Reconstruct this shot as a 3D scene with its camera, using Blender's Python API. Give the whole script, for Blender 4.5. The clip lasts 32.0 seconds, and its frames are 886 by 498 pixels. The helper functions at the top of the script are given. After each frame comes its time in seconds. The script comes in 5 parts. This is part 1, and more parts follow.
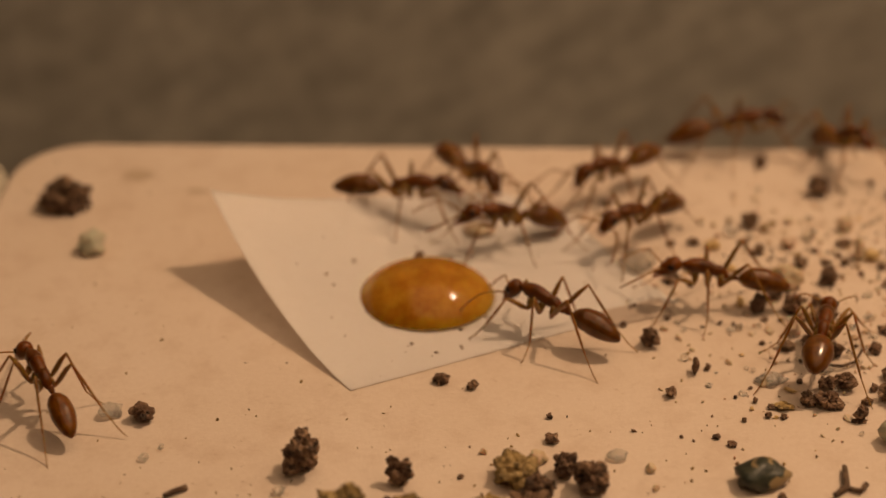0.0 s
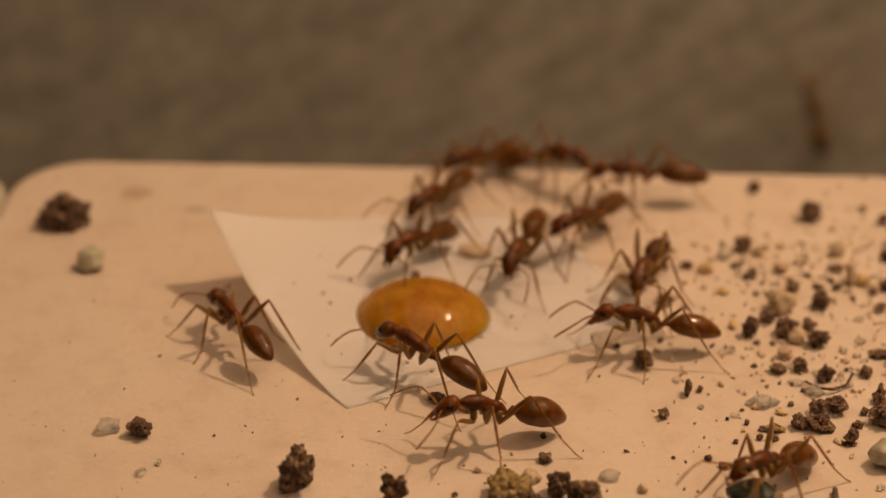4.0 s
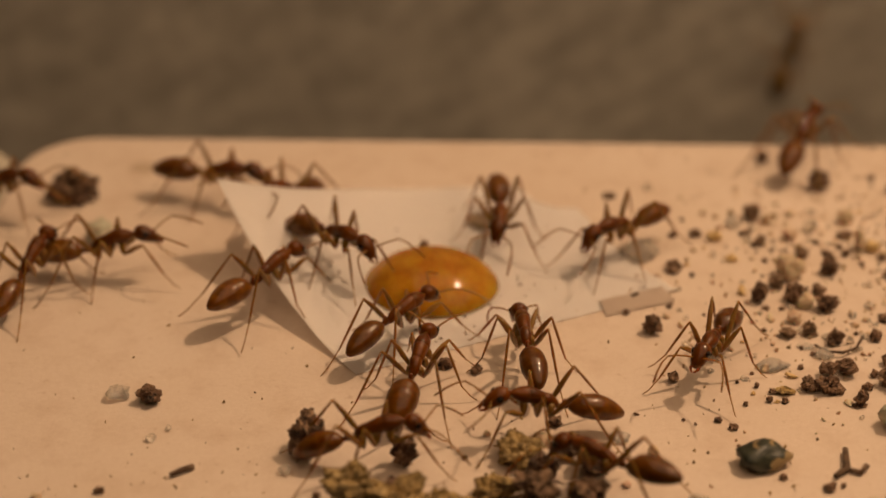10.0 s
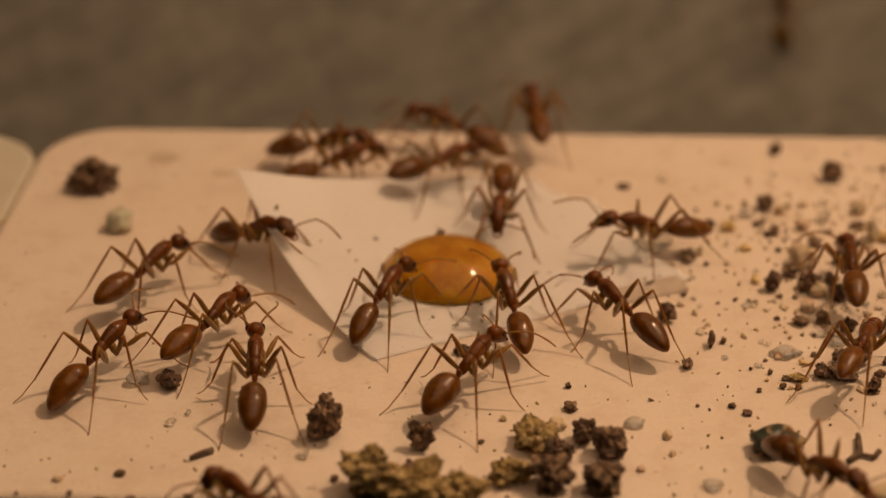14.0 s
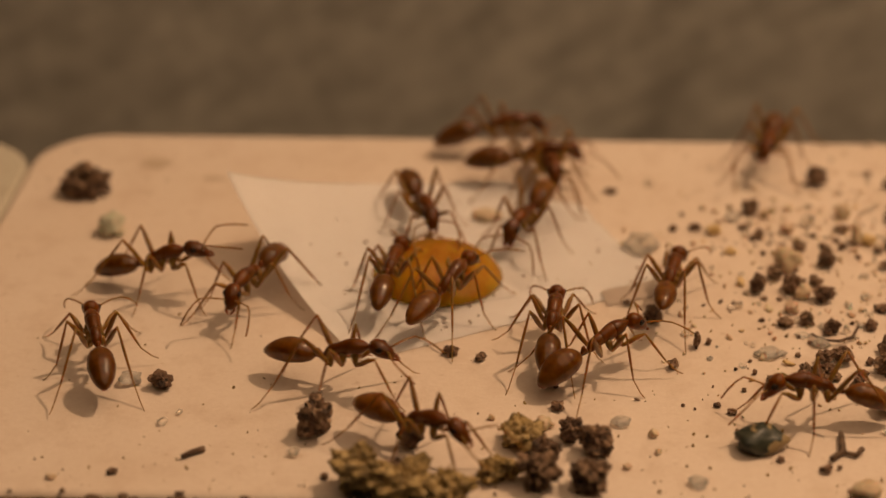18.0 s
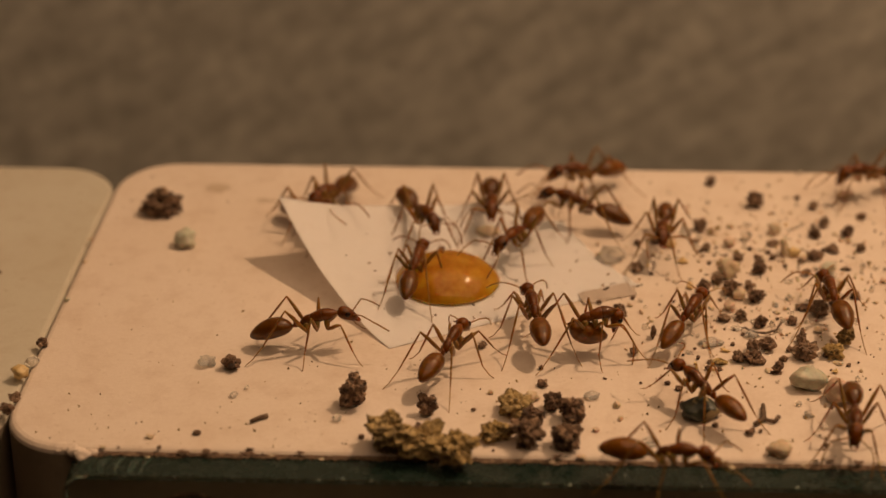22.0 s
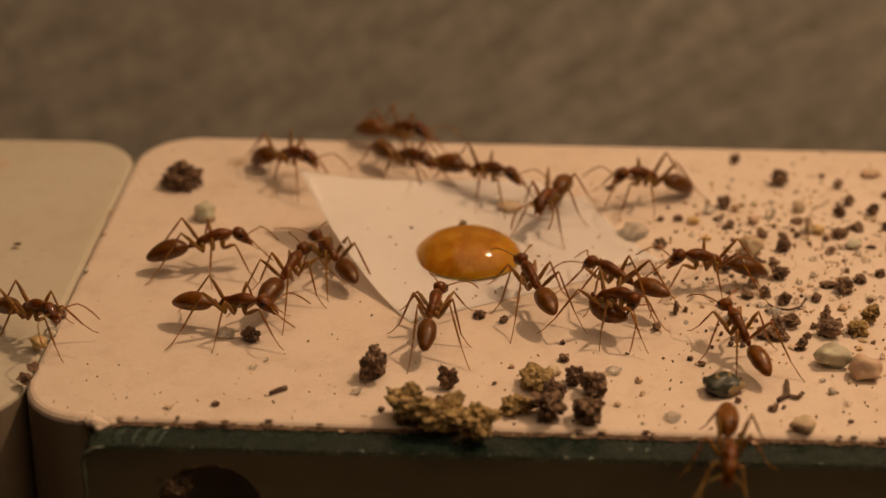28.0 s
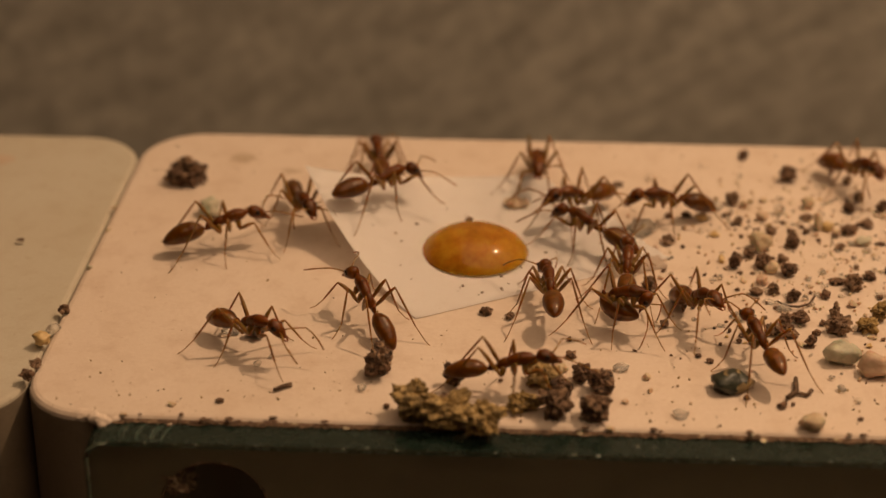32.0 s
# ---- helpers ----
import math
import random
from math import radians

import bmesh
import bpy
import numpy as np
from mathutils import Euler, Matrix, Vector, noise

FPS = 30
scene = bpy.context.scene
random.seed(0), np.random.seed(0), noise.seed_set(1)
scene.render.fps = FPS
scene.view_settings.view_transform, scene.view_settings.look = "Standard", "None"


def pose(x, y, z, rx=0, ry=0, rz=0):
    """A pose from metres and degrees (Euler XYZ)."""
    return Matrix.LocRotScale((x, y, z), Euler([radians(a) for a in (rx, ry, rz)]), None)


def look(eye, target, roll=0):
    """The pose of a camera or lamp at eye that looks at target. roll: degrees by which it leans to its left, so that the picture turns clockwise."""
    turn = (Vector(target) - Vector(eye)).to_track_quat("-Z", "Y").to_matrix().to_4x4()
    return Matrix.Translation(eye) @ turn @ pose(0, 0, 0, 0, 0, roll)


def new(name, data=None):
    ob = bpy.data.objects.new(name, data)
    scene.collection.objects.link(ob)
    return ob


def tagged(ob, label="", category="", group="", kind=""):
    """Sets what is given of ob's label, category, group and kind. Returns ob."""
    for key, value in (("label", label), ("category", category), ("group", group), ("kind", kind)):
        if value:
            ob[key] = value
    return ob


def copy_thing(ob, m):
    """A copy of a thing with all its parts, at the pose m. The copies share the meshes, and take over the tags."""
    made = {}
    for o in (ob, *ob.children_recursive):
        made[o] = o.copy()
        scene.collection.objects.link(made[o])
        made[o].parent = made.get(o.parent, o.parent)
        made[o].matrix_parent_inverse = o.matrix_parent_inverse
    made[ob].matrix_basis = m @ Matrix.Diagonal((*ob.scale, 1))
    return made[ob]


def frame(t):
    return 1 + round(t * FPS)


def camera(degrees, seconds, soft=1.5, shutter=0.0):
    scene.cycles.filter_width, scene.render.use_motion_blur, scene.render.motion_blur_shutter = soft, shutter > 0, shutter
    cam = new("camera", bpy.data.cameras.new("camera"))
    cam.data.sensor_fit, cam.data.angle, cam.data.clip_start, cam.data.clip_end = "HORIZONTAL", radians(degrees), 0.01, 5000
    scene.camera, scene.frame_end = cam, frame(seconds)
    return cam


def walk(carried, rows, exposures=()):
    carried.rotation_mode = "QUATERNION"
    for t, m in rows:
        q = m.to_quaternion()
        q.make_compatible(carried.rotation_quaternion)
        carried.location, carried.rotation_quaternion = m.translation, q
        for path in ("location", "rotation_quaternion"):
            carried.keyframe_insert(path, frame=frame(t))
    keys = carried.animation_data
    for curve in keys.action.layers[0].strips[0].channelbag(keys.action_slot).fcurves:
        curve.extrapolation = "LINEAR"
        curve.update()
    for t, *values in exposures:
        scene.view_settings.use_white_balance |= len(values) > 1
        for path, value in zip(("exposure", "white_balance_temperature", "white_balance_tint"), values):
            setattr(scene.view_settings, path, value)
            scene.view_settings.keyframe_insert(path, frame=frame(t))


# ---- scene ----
cam = camera(23.0, 32.0, shutter=0.5)

# seconds, eye x, y, z in millimetres, turn about x, y and z in degrees
PATH = [
    (0, 3.27, -117.83, 72.03, 59.831, 0.025, 1.296),
    (0.5, 3.06, -118.01, 71.59, 60.026, -0.091, 1.228),
    (1, 3.12, -118.20, 71.53, 60.148, -0.120, 1.232),
    (1.5, 3.26, -118.30, 71.69, 60.212, -0.127, 1.206),
    (2, 3.18, -118.72, 71.67, 60.443, -0.237, 1.206),
    (2.5, 3.18, -118.95, 71.61, 60.679, -0.281, 1.241),
    (3, 3.49, -119.10, 71.77, 60.756, -0.182, 1.320),
    (3.5, 2.85, -118.92, 72.85, 60.330, -0.702, 1.381),
    (5.5, 3.42, -119.88, 71.23, 60.879, -0.246, 1.443),
    (6, 3.37, -119.92, 71.31, 60.887, -0.185, 1.412),
    (6.5, 2.71, -119.71, 71.18, 60.813, -0.505, 1.288),
    (7, 2.86, -119.88, 71.04, 60.878, -0.433, 1.324),
    (7.5, 2.90, -120.06, 71.27, 60.794, -0.391, 1.387),
    (8, 3.33, -120.66, 70.89, 61.076, -0.035, 1.398),
    (8.5, 3.40, -120.67, 70.70, 61.071, -0.063, 1.411),
    (9, 3.24, -120.18, 70.99, 60.780, -0.160, 1.347),
    (9.5, 3.54, -120.52, 70.43, 60.908, -0.026, 1.506),
    (10, 3.07, -120.36, 70.30, 60.672, -0.131, 1.396),
    (10.5, 1.95, -120.64, 71.71, 59.997, -0.486, 1.354),
    (11, 1.87, -121.71, 70.94, 60.185, -0.284, 1.786),
    (11.5, 2.63, -121.42, 70.34, 60.572, 0.002, 1.814),
    (12, 2.89, -121.49, 70.04, 60.740, -0.064, 1.768),
    (12.5, 2.71, -121.42, 70.36, 60.621, -0.119, 1.703),
    (13, 2.72, -121.46, 70.12, 60.719, -0.083, 1.634),
    (13.5, 2.69, -121.75, 69.78, 60.858, -0.123, 1.640),
    (14, 2.78, -122.06, 70.08, 60.788, -0.088, 1.709),
    (14.5, 2.53, -122.01, 70.05, 60.814, -0.138, 1.629),
    (16.5, 2.45, -122.90, 70.04, 61.095, -0.301, 1.470),
    (17, 3.21, -123.05, 70.04, 61.100, -0.174, 1.624),
    (17.5, 2.57, -123.49, 69.78, 61.240, -0.340, 1.434),
    (18, 2.97, -123.96, 69.97, 61.285, -0.184, 1.487),
    (18.5, 3.05, -123.21, 69.77, 61.239, 0.017, 1.506),
    (19, 3.85, -131.22, 73.44, 61.147, 0.392, 1.822),
    (19.5, 3.33, -148.85, 86.48, 60.084, 0.041, 1.728),
    (20, 2.59, -152.47, 88.29, 60.397, -0.082, 1.452),
    (20.5, 2.73, -153.31, 88.70, 60.670, -0.110, 1.334),
    (21, 3.21, -153.47, 88.98, 60.717, -0.145, 1.403),
    (21.5, 3.05, -153.75, 88.66, 60.842, -0.230, 1.420),
    (22, 2.92, -154.62, 88.15, 61.156, -0.272, 1.523),
    (22.5, 3.08, -155.72, 88.24, 61.248, -0.198, 1.678),
    (23, 3.49, -157.21, 88.12, 61.529, 0.019, 1.806),
    (23.5, 3.35, -156.56, 88.65, 61.303, -0.208, 1.902),
    (24, 3.06, -157.04, 87.84, 61.418, -0.304, 1.956),
    (24.5, 3.05, -156.10, 87.18, 61.257, -0.264, 2.089),
    (25, 3.56, -155.88, 87.14, 61.143, -0.187, 2.208),
    (25.5, 3.74, -155.60, 86.95, 61.135, -0.216, 2.268),
    (27.5, 3.40, -154.92, 86.02, 61.154, -0.185, 2.364),
    (28, 2.80, -154.40, 85.97, 61.064, -0.398, 2.193),
    (28.5, 4.04, -155.17, 86.04, 61.165, -0.103, 2.565),
    (29, 3.39, -155.28, 86.30, 61.133, -0.411, 2.513),
    (29.5, 4.03, -155.55, 85.80, 61.412, -0.313, 2.784),
    (30, 4.21, -155.47, 85.84, 61.388, -0.291, 2.799),
    (30.5, 4.09, -155.70, 85.64, 61.422, -0.326, 2.720),
    (31, 4.03, -155.43, 85.33, 61.444, -0.339, 2.690),
    (31.5, 3.83, -154.63, 85.61, 61.129, -0.286, 2.610),
    (32, 2.78, -153.40, 84.98, 61.091, -0.373, 2.366),
]
walk(cam, [(t, pose(x * 0.001, y * 0.001, z * 0.001, rx, ry, rz)) for t, x, y, z, rx, ry, rz in PATH],
     ((0, -0.09), (1, -0.08), (2.5, 0), (18.5, 0), (20, 0.05), (32, 0.05)))

MM = 0.001


def mmpose(x, y, z, rx=0, ry=0, rz=0):
    """A pose from millimetres and degrees."""
    return pose(x * MM, y * MM, z * MM, rx, ry, rz)


# ---- world and light ----
world = bpy.data.worlds.new("room")
scene.world = world
world.use_nodes = True
world.node_tree.nodes["Background"].inputs[0].default_value = (1.0, 0.62, 0.34, 1)
world.node_tree.nodes["Background"].inputs[1].default_value = 0.03

lamp_data = bpy.data.lights.new("desk_lamp_bulb", "AREA")
lamp_data.shape, lamp_data.size, lamp_data.energy = "DISK", 0.0175, 0.475
lamp_data.color = (1.0, 0.635, 0.370)
lamp = new("desk_lamp_bulb", lamp_data)
lamp.matrix_world = look((139 * MM, 33 * MM, 269 * MM), (0, 0, 0))
# added fill light with no visible source: softens shadows and lifts the wall
fill_data = bpy.data.lights.new("lamp_diffuser", "AREA")
fill_data.shape, fill_data.size, fill_data.size_y, fill_data.energy = "RECTANGLE", 0.32, 0.40, 0.42
fill_data.color = (1.0, 0.635, 0.370)
fill_light = new("lamp_diffuser", fill_data)
fill_light.matrix_world = mmpose(102, 22, 172)


# ---- materials ----
class Graph:
    """A small wrapper round a node material."""

    def __init__(self, name):
        self.mat = bpy.data.materials.new(name)
        self.mat.use_nodes = True
        self.tree = self.mat.node_tree
        self.bsdf = self.tree.nodes["Principled BSDF"]
        self.coord = self.tree.nodes.new("ShaderNodeTexCoord").outputs["Object"]

    def node(self, kind, **values):
        made = self.tree.nodes.new(kind)
        for key, value in values.items():
            made.inputs[key.replace("_", " ")].default_value = value
        return made

    def link(self, a, b):
        self.tree.links.new(a, b)

    def noise(self, size, detail=3.0, rough=0.55, coord=None, stretch=None):
        made = self.node("ShaderNodeTexNoise", Scale=1.0 / (size * MM), Detail=detail, Roughness=rough)
        where = coord or self.coord
        if stretch:
            mapping = self.node("ShaderNodeMapping")
            mapping.inputs["Scale"].default_value = stretch
            self.link(where, mapping.inputs["Vector"])
            where = mapping.outputs["Vector"]
        self.link(where, made.inputs["Vector"])
        return made.outputs["Fac"]

    def ramp(self, fac, *stops):
        made = self.tree.nodes.new("ShaderNodeValToRGB")
        for n, (place, colour) in enumerate(stops):
            e = made.color_ramp.elements[n] if n < 2 else made.color_ramp.elements.new(place)
            e.position, e.color = place, (*colour, 1)
        self.link(fac, made.inputs["Fac"])
        return made.outputs["Color"]

    def mix(self, fac, a, b, blend="MIX"):
        made = self.tree.nodes.new("ShaderNodeMix")
        made.data_type, made.blend_type = "RGBA", blend
        for value, socket in ((fac, made.inputs[0]), (a, made.inputs[6]), (b, made.inputs[7])):
            if isinstance(value, (int, float)):
                socket.default_value = value
            elif isinstance(value, tuple):
                socket.default_value = (*value, 1)
            else:
                self.link(value, socket)
        return made.outputs[2]

    def random(self):
        return self.tree.nodes.new("ShaderNodeObjectInfo").outputs["Random"]

    def bump(self, height, distance, strength=1.0):
        made = self.node("ShaderNodeBump", Strength=strength, Distance=distance * MM)
        self.link(height, made.inputs["Height"])
        self.link(made.outputs["Normal"], self.bsdf.inputs["Normal"])

    def set(self, **values):
        for key, value in values.items():
            socket = self.bsdf.inputs[key.replace("_", " ")]
            if hasattr(value, "is_linked"):
                self.link(value, socket)
            else:
                socket.default_value = (*value, 1) if isinstance(value, tuple) and len(value) == 3 and socket.type == "RGBA" else value
        return self


def plaster(name, colour, stain):
    g = Graph(name)
    fine, broad, mid, speck, pit = g.noise(0.35, 5, 0.7), g.noise(14, 4), g.noise(2.6, 4, 0.65), g.noise(0.9, 2), g.noise(0.16, 3, 0.7)
    tone = g.ramp(broad, (0.30, colour), (0.75, tuple(c * k for c, k in zip(colour, (0.93, 0.90, 0.86)))))
    tone = g.mix(g.ramp(mid, (0.48, (0, 0, 0)), (0.78, (0.34, 0.34, 0.34))), tone, stain)
    dirty = g.mix(g.ramp(speck, (0.66, (0, 0, 0)), (0.80, (0.5, 0.5, 0.5))), tone, stain)
    g.set(Base_Color=g.mix(g.ramp(fine, (0.3, (0.0, 0.0, 0.0)), (0.8, (0.20, 0.20, 0.20))), dirty, stain), Roughness=0.75)
    g.bump(g.mix(0.4, fine, pit), 0.07, 0.6)
    return g.mat


def wallpaper():
    g = Graph("wallpaper")
    tilt = g.node("ShaderNodeMapping")
    tilt.inputs["Rotation"].default_value = (0, radians(32), 0)
    g.link(g.coord, tilt.inputs["Vector"])
    ridge, lump, grain = (g.noise(2.7, 4, 0.6, tilt.outputs["Vector"], (0.35, 1, 1)), g.noise(2.2, 4, 0.6), g.noise(24, 3))
    tone = g.ramp(g.mix(0.4, ridge, lump), (0.36, (0.47, 0.46, 0.40)), (0.64, (0.91, 0.89, 0.79)))
    g.set(Base_Color=g.mix(g.ramp(grain, (0.3, (0, 0, 0)), (0.7, (0.25, 0.25, 0.25))), tone, (0.375, 0.365, 0.32)), Roughness=0.9)
    g.bump(g.mix(0.5, ridge, lump), 0.5, 0.35)
    return g.mat


def tissue(name="tissue_paper", tint=(1, 1, 1)):
    g = Graph(name)
    fibre, crease, blotch = g.noise(0.35, 4, 0.7), g.noise(3.4, 3, 0.6), g.noise(1.3, 4, 0.6)
    pale, bright, dull = (tuple(c * k for c, k in zip(colour, tint)) for colour in ((0.965, 0.94, 0.92), (0.99, 0.97, 0.955), (0.82, 0.78, 0.73)))
    tone = g.ramp(fibre, (0.3, pale), (0.7, bright))
    g.set(Base_Color=g.mix(g.ramp(blotch, (0.50, (0, 0, 0)), (0.80, (0.22, 0.22, 0.22))), tone, dull), Roughness=0.5)
    g.bump(g.mix(0.75, fibre, crease), 0.22, 0.45)
    thin = g.node("ShaderNodeBsdfTranslucent")
    thin.inputs["Color"].default_value = (0.97, 0.95, 0.92, 1)
    both = g.node("ShaderNodeMixShader", Fac=0.19)
    g.link(g.bsdf.outputs[0], both.inputs[1])
    g.link(thin.outputs[0], both.inputs[2])
    g.link(both.outputs[0], g.tree.nodes["Material Output"].inputs["Surface"])
    return g.mat


def honey():
    g = Graph("honey")
    cloud, mote = g.noise(1.5, 5, 0.7), g.noise(0.45, 3, 0.6)
    tone = g.ramp(cloud, (0.34, (0.50, 0.205, 0.009)), (0.66, (0.80, 0.42, 0.036)))
    g.set(Base_Color=g.mix(g.ramp(mote, (0.58, (0, 0, 0)), (0.78, (0.3, 0.3, 0.3))), tone, (0.36, 0.15, 0.01)), Roughness=0.05, IOR=1.48,
          Subsurface_Weight=0.7, Subsurface_Radius=(1.0, 0.45, 0.06), Subsurface_Scale=2.4 * MM, Transmission_Weight=0.50,
          Specular_IOR_Level=0.14)
    return g.mat


def chitin(name, dark, light, rough=0.17, thin=0.0, bands=0.0):
    g = Graph(name)
    blotch, pore = g.noise(0.7, 3), g.noise(0.09, 2)
    tone = g.ramp(blotch, (0.3, dark), (0.72, light))
    own = g.mix(g.random(), tone, tuple(0.72 * c for c in dark))
    tone = g.mix(0.55, tone, own)
    if bands:
        # dark joints between the segments, one every so many millimetres
        apart = g.node("ShaderNodeSeparateXYZ")
        g.link(g.coord, apart.inputs[0])
        count = g.node("ShaderNodeMath")
        count.operation = "MULTIPLY"
        g.link(apart.outputs[0], count.inputs[0])
        count.inputs[1].default_value = 1 / (bands * MM)
        fract = g.node("ShaderNodeMath")
        fract.operation = "FRACT"
        g.link(count.outputs[0], fract.inputs[0])
        tone = g.mix(g.ramp(fract.outputs[0], (0.0, (0.18, 0.18, 0.18)), (0.25, (0.0, 0.0, 0.0)), (0.8, (0.0, 0.0, 0.0)), (1.0, (0.15, 0.15, 0.15))), tone, tuple(0.55 * c for c in dark))
    g.set(Base_Color=tone, Roughness=rough, IOR=1.5, Specular_IOR_Level=0.12, Subsurface_Weight=0.5, Coat_Weight=0.45, Coat_Roughness=0.06,
          Subsurface_Radius=(1.0, 0.40, 0.1), Subsurface_Scale=0.8 * MM, Transmission_Weight=thin)
    g.bump(pore, 0.012, 0.4)
    return g.mat


def soil(name, dark, light, fleck):
    g = Graph(name)
    fine, broad = g.noise(0.22, 4, 0.7), g.noise(0.9, 3)
    # crumbs of their own tone, bedded in finer soil
    crumb = g.node("ShaderNodeTexVoronoi", Scale=1.0 / (0.36 * MM))
    g.link(g.coord, crumb.inputs["Vector"])
    own = g.ramp(crumb.outputs["Color"], (0.15, (0, 0, 0)), (0.85, (1, 1, 1)))
    tone = g.ramp(g.mix(0.55, broad, own), (0.25, dark), (0.62, light), (0.88, fleck))
    tone = g.mix(g.ramp(g.random(), (0.45, (0, 0, 0)), (1.0, (0.30, 0.30, 0.30))), tone, tuple(0.8 * c for c in fleck))
    g.set(Base_Color=g.mix(g.ramp(fine, (0.56, (0, 0, 0)), (0.74, (0.6, 0.6, 0.6))), tone, fleck), Roughness=0.85)
    high = g.ramp(crumb.outputs["Distance"], (0.0, (1, 1, 1)), (0.75, (0, 0, 0)))
    g.bump(g.mix(0.45, high, fine), 0.16, 0.9)
    return g.mat


def stone(name, dark, light, rough=0.5, clear=0.0, ior=1.5):
    g = Graph(name)
    vein, own, pit = g.noise(0.8, 4), g.random(), g.noise(0.25, 4, 0.7)
    tone = g.ramp(vein, (0.3, dark), (0.7, light))
    tone = g.mix(g.ramp(pit, (0.55, (0, 0, 0)), (0.75, (0.5, 0.5, 0.5))), tone, tuple(0.6 * c for c in dark)) if not clear else tone
    g.set(Base_Color=g.mix(g.ramp(own, (0.0, (0.0, 0.0, 0.0)), (1.0, (0.6, 0.6, 0.6))), tone, light), Roughness=rough,
          Transmission_Weight=clear, IOR=ior, Subsurface_Weight=0.2 if not clear else 0.0, Subsurface_Scale=0.6 * MM)
    g.bump(g.noise(0.3, 4, 0.65), 0.12, 0.8)
    return g.mat


def patched_stone():
    g = Graph("dark_green_stone")
    tone = g.ramp(g.noise(0.5, 4), (0.35, (0.012, 0.017, 0.012)), (0.7, (0.05, 0.055, 0.035)))
    g.set(Base_Color=g.mix(g.ramp(g.noise(1.5, 2), (0.53, (0, 0, 0)), (0.57, (1, 1, 1))), tone, (0.30, 0.22, 0.11)), Roughness=0.42)
    g.bump(g.noise(0.3, 3), 0.05, 0.5)
    return g.mat


PLASTER = plaster("white_plaster", (0.705, 0.607, 0.518), (0.42, 0.28, 0.18))
PAINT = plaster("pale_wall_paint", (0.62, 0.58, 0.52), (0.5, 0.45, 0.38))
# darker plaster for upright faces: grime, with their shading mixed into the colour
PLASTER_SIDE = plaster("grimy_shaded_plaster", (0.25, 0.205, 0.145), (0.10, 0.072, 0.045))
PLASTER_OLD = plaster("aged_plaster", (0.52, 0.49, 0.405), (0.36, 0.28, 0.18))
WALLPAPER, TISSUE, GREY_TISSUE, HONEY = wallpaper(), tissue(), tissue("greyish_tissue", (0.76, 0.67, 0.585)), honey()
BODY = chitin("amber_chitin", (0.078, 0.0215, 0.0020), (0.184, 0.055, 0.0042), 0.33)
GASTER = chitin("gaster_chitin", (0.095, 0.028, 0.0014), (0.315, 0.114, 0.0038), 0.33, 0.30, 0.70)
LIMB = chitin("limb_chitin", (0.18, 0.095, 0.016), (0.32, 0.182, 0.034), 0.40, 0.15)
EYE = chitin("eye_chitin", (0.012, 0.007, 0.005), (0.02, 0.012, 0.008), 0.18)
SOIL_DARK = soil("dark_soil", (0.033, 0.019, 0.012), (0.165, 0.094, 0.055), (0.42, 0.285, 0.175))
SOIL_OCHRE = soil("ochre_soil", (0.11, 0.070, 0.022), (0.37, 0.25, 0.088), (0.56, 0.43, 0.22))
SOIL_BROWN = soil("brown_soil", (0.075, 0.042, 0.026), (0.22, 0.13, 0.078), (0.40, 0.29, 0.19))
PEBBLE = stone("pale_pebble", (0.44, 0.33, 0.20), (0.66, 0.54, 0.38))
PEBBLE_GREY = stone("grey_pebble", (0.36, 0.35, 0.25), (0.54, 0.52, 0.40))
PEBBLE_PINK = stone("pink_pebble", (0.48, 0.33, 0.22), (0.60, 0.45, 0.33))
PEBBLE_GREEN = patched_stone()
CRYSTAL = stone("clear_quartz", (0.93, 0.86, 0.74), (0.99, 0.97, 0.93), 0.05, 0.78, 1.36)
YELLOW = stone("yellow_quartz", (0.60, 0.40, 0.15), (0.78, 0.58, 0.27), 0.3, 0.25)
TWIG = soil("dry_twig", (0.05, 0.03, 0.018), (0.12, 0.07, 0.04), (0.2, 0.14, 0.09))


def glass_material():
    g = Graph("green_glass")
    dirt = g.noise(0.8, 5, 0.7)
    g.set(Base_Color=(0.033, 0.066, 0.050), Roughness=g.ramp(dirt, (0.4, (0.12, 0.12, 0.12)), (0.75, (0.5, 0.5, 0.5))), IOR=1.5,
          Transmission_Weight=0.72)
    g.bump(dirt, 0.03, 0.3)
    return g.mat


GLASS = glass_material()
GREEN_EDGE = stone("ground_glass_edge", (0.085, 0.115, 0.085), (0.15, 0.185, 0.14), 0.25)
RIDGE = stone("ridged_glass", (0.016, 0.036, 0.026), (0.034, 0.062, 0.046), 0.35)


def clear_glass():
    g = Graph("clear_glass")
    g.set(Base_Color=(0.50, 0.53, 0.47), Roughness=g.ramp(g.noise(3, 5, 0.7), (0.4, (0.02, 0.02, 0.02)), (0.8, (0.2, 0.2, 0.2))), IOR=1.5, Transmission_Weight=1.0)
    return g.mat


CLEAR = clear_glass()
CHIP = stone("chipped_glass", (0.35, 0.40, 0.33), (0.55, 0.58, 0.50), 0.2)
TABLE = stone("brown_table", (0.05, 0.03, 0.02), (0.09, 0.055, 0.035), 0.6)


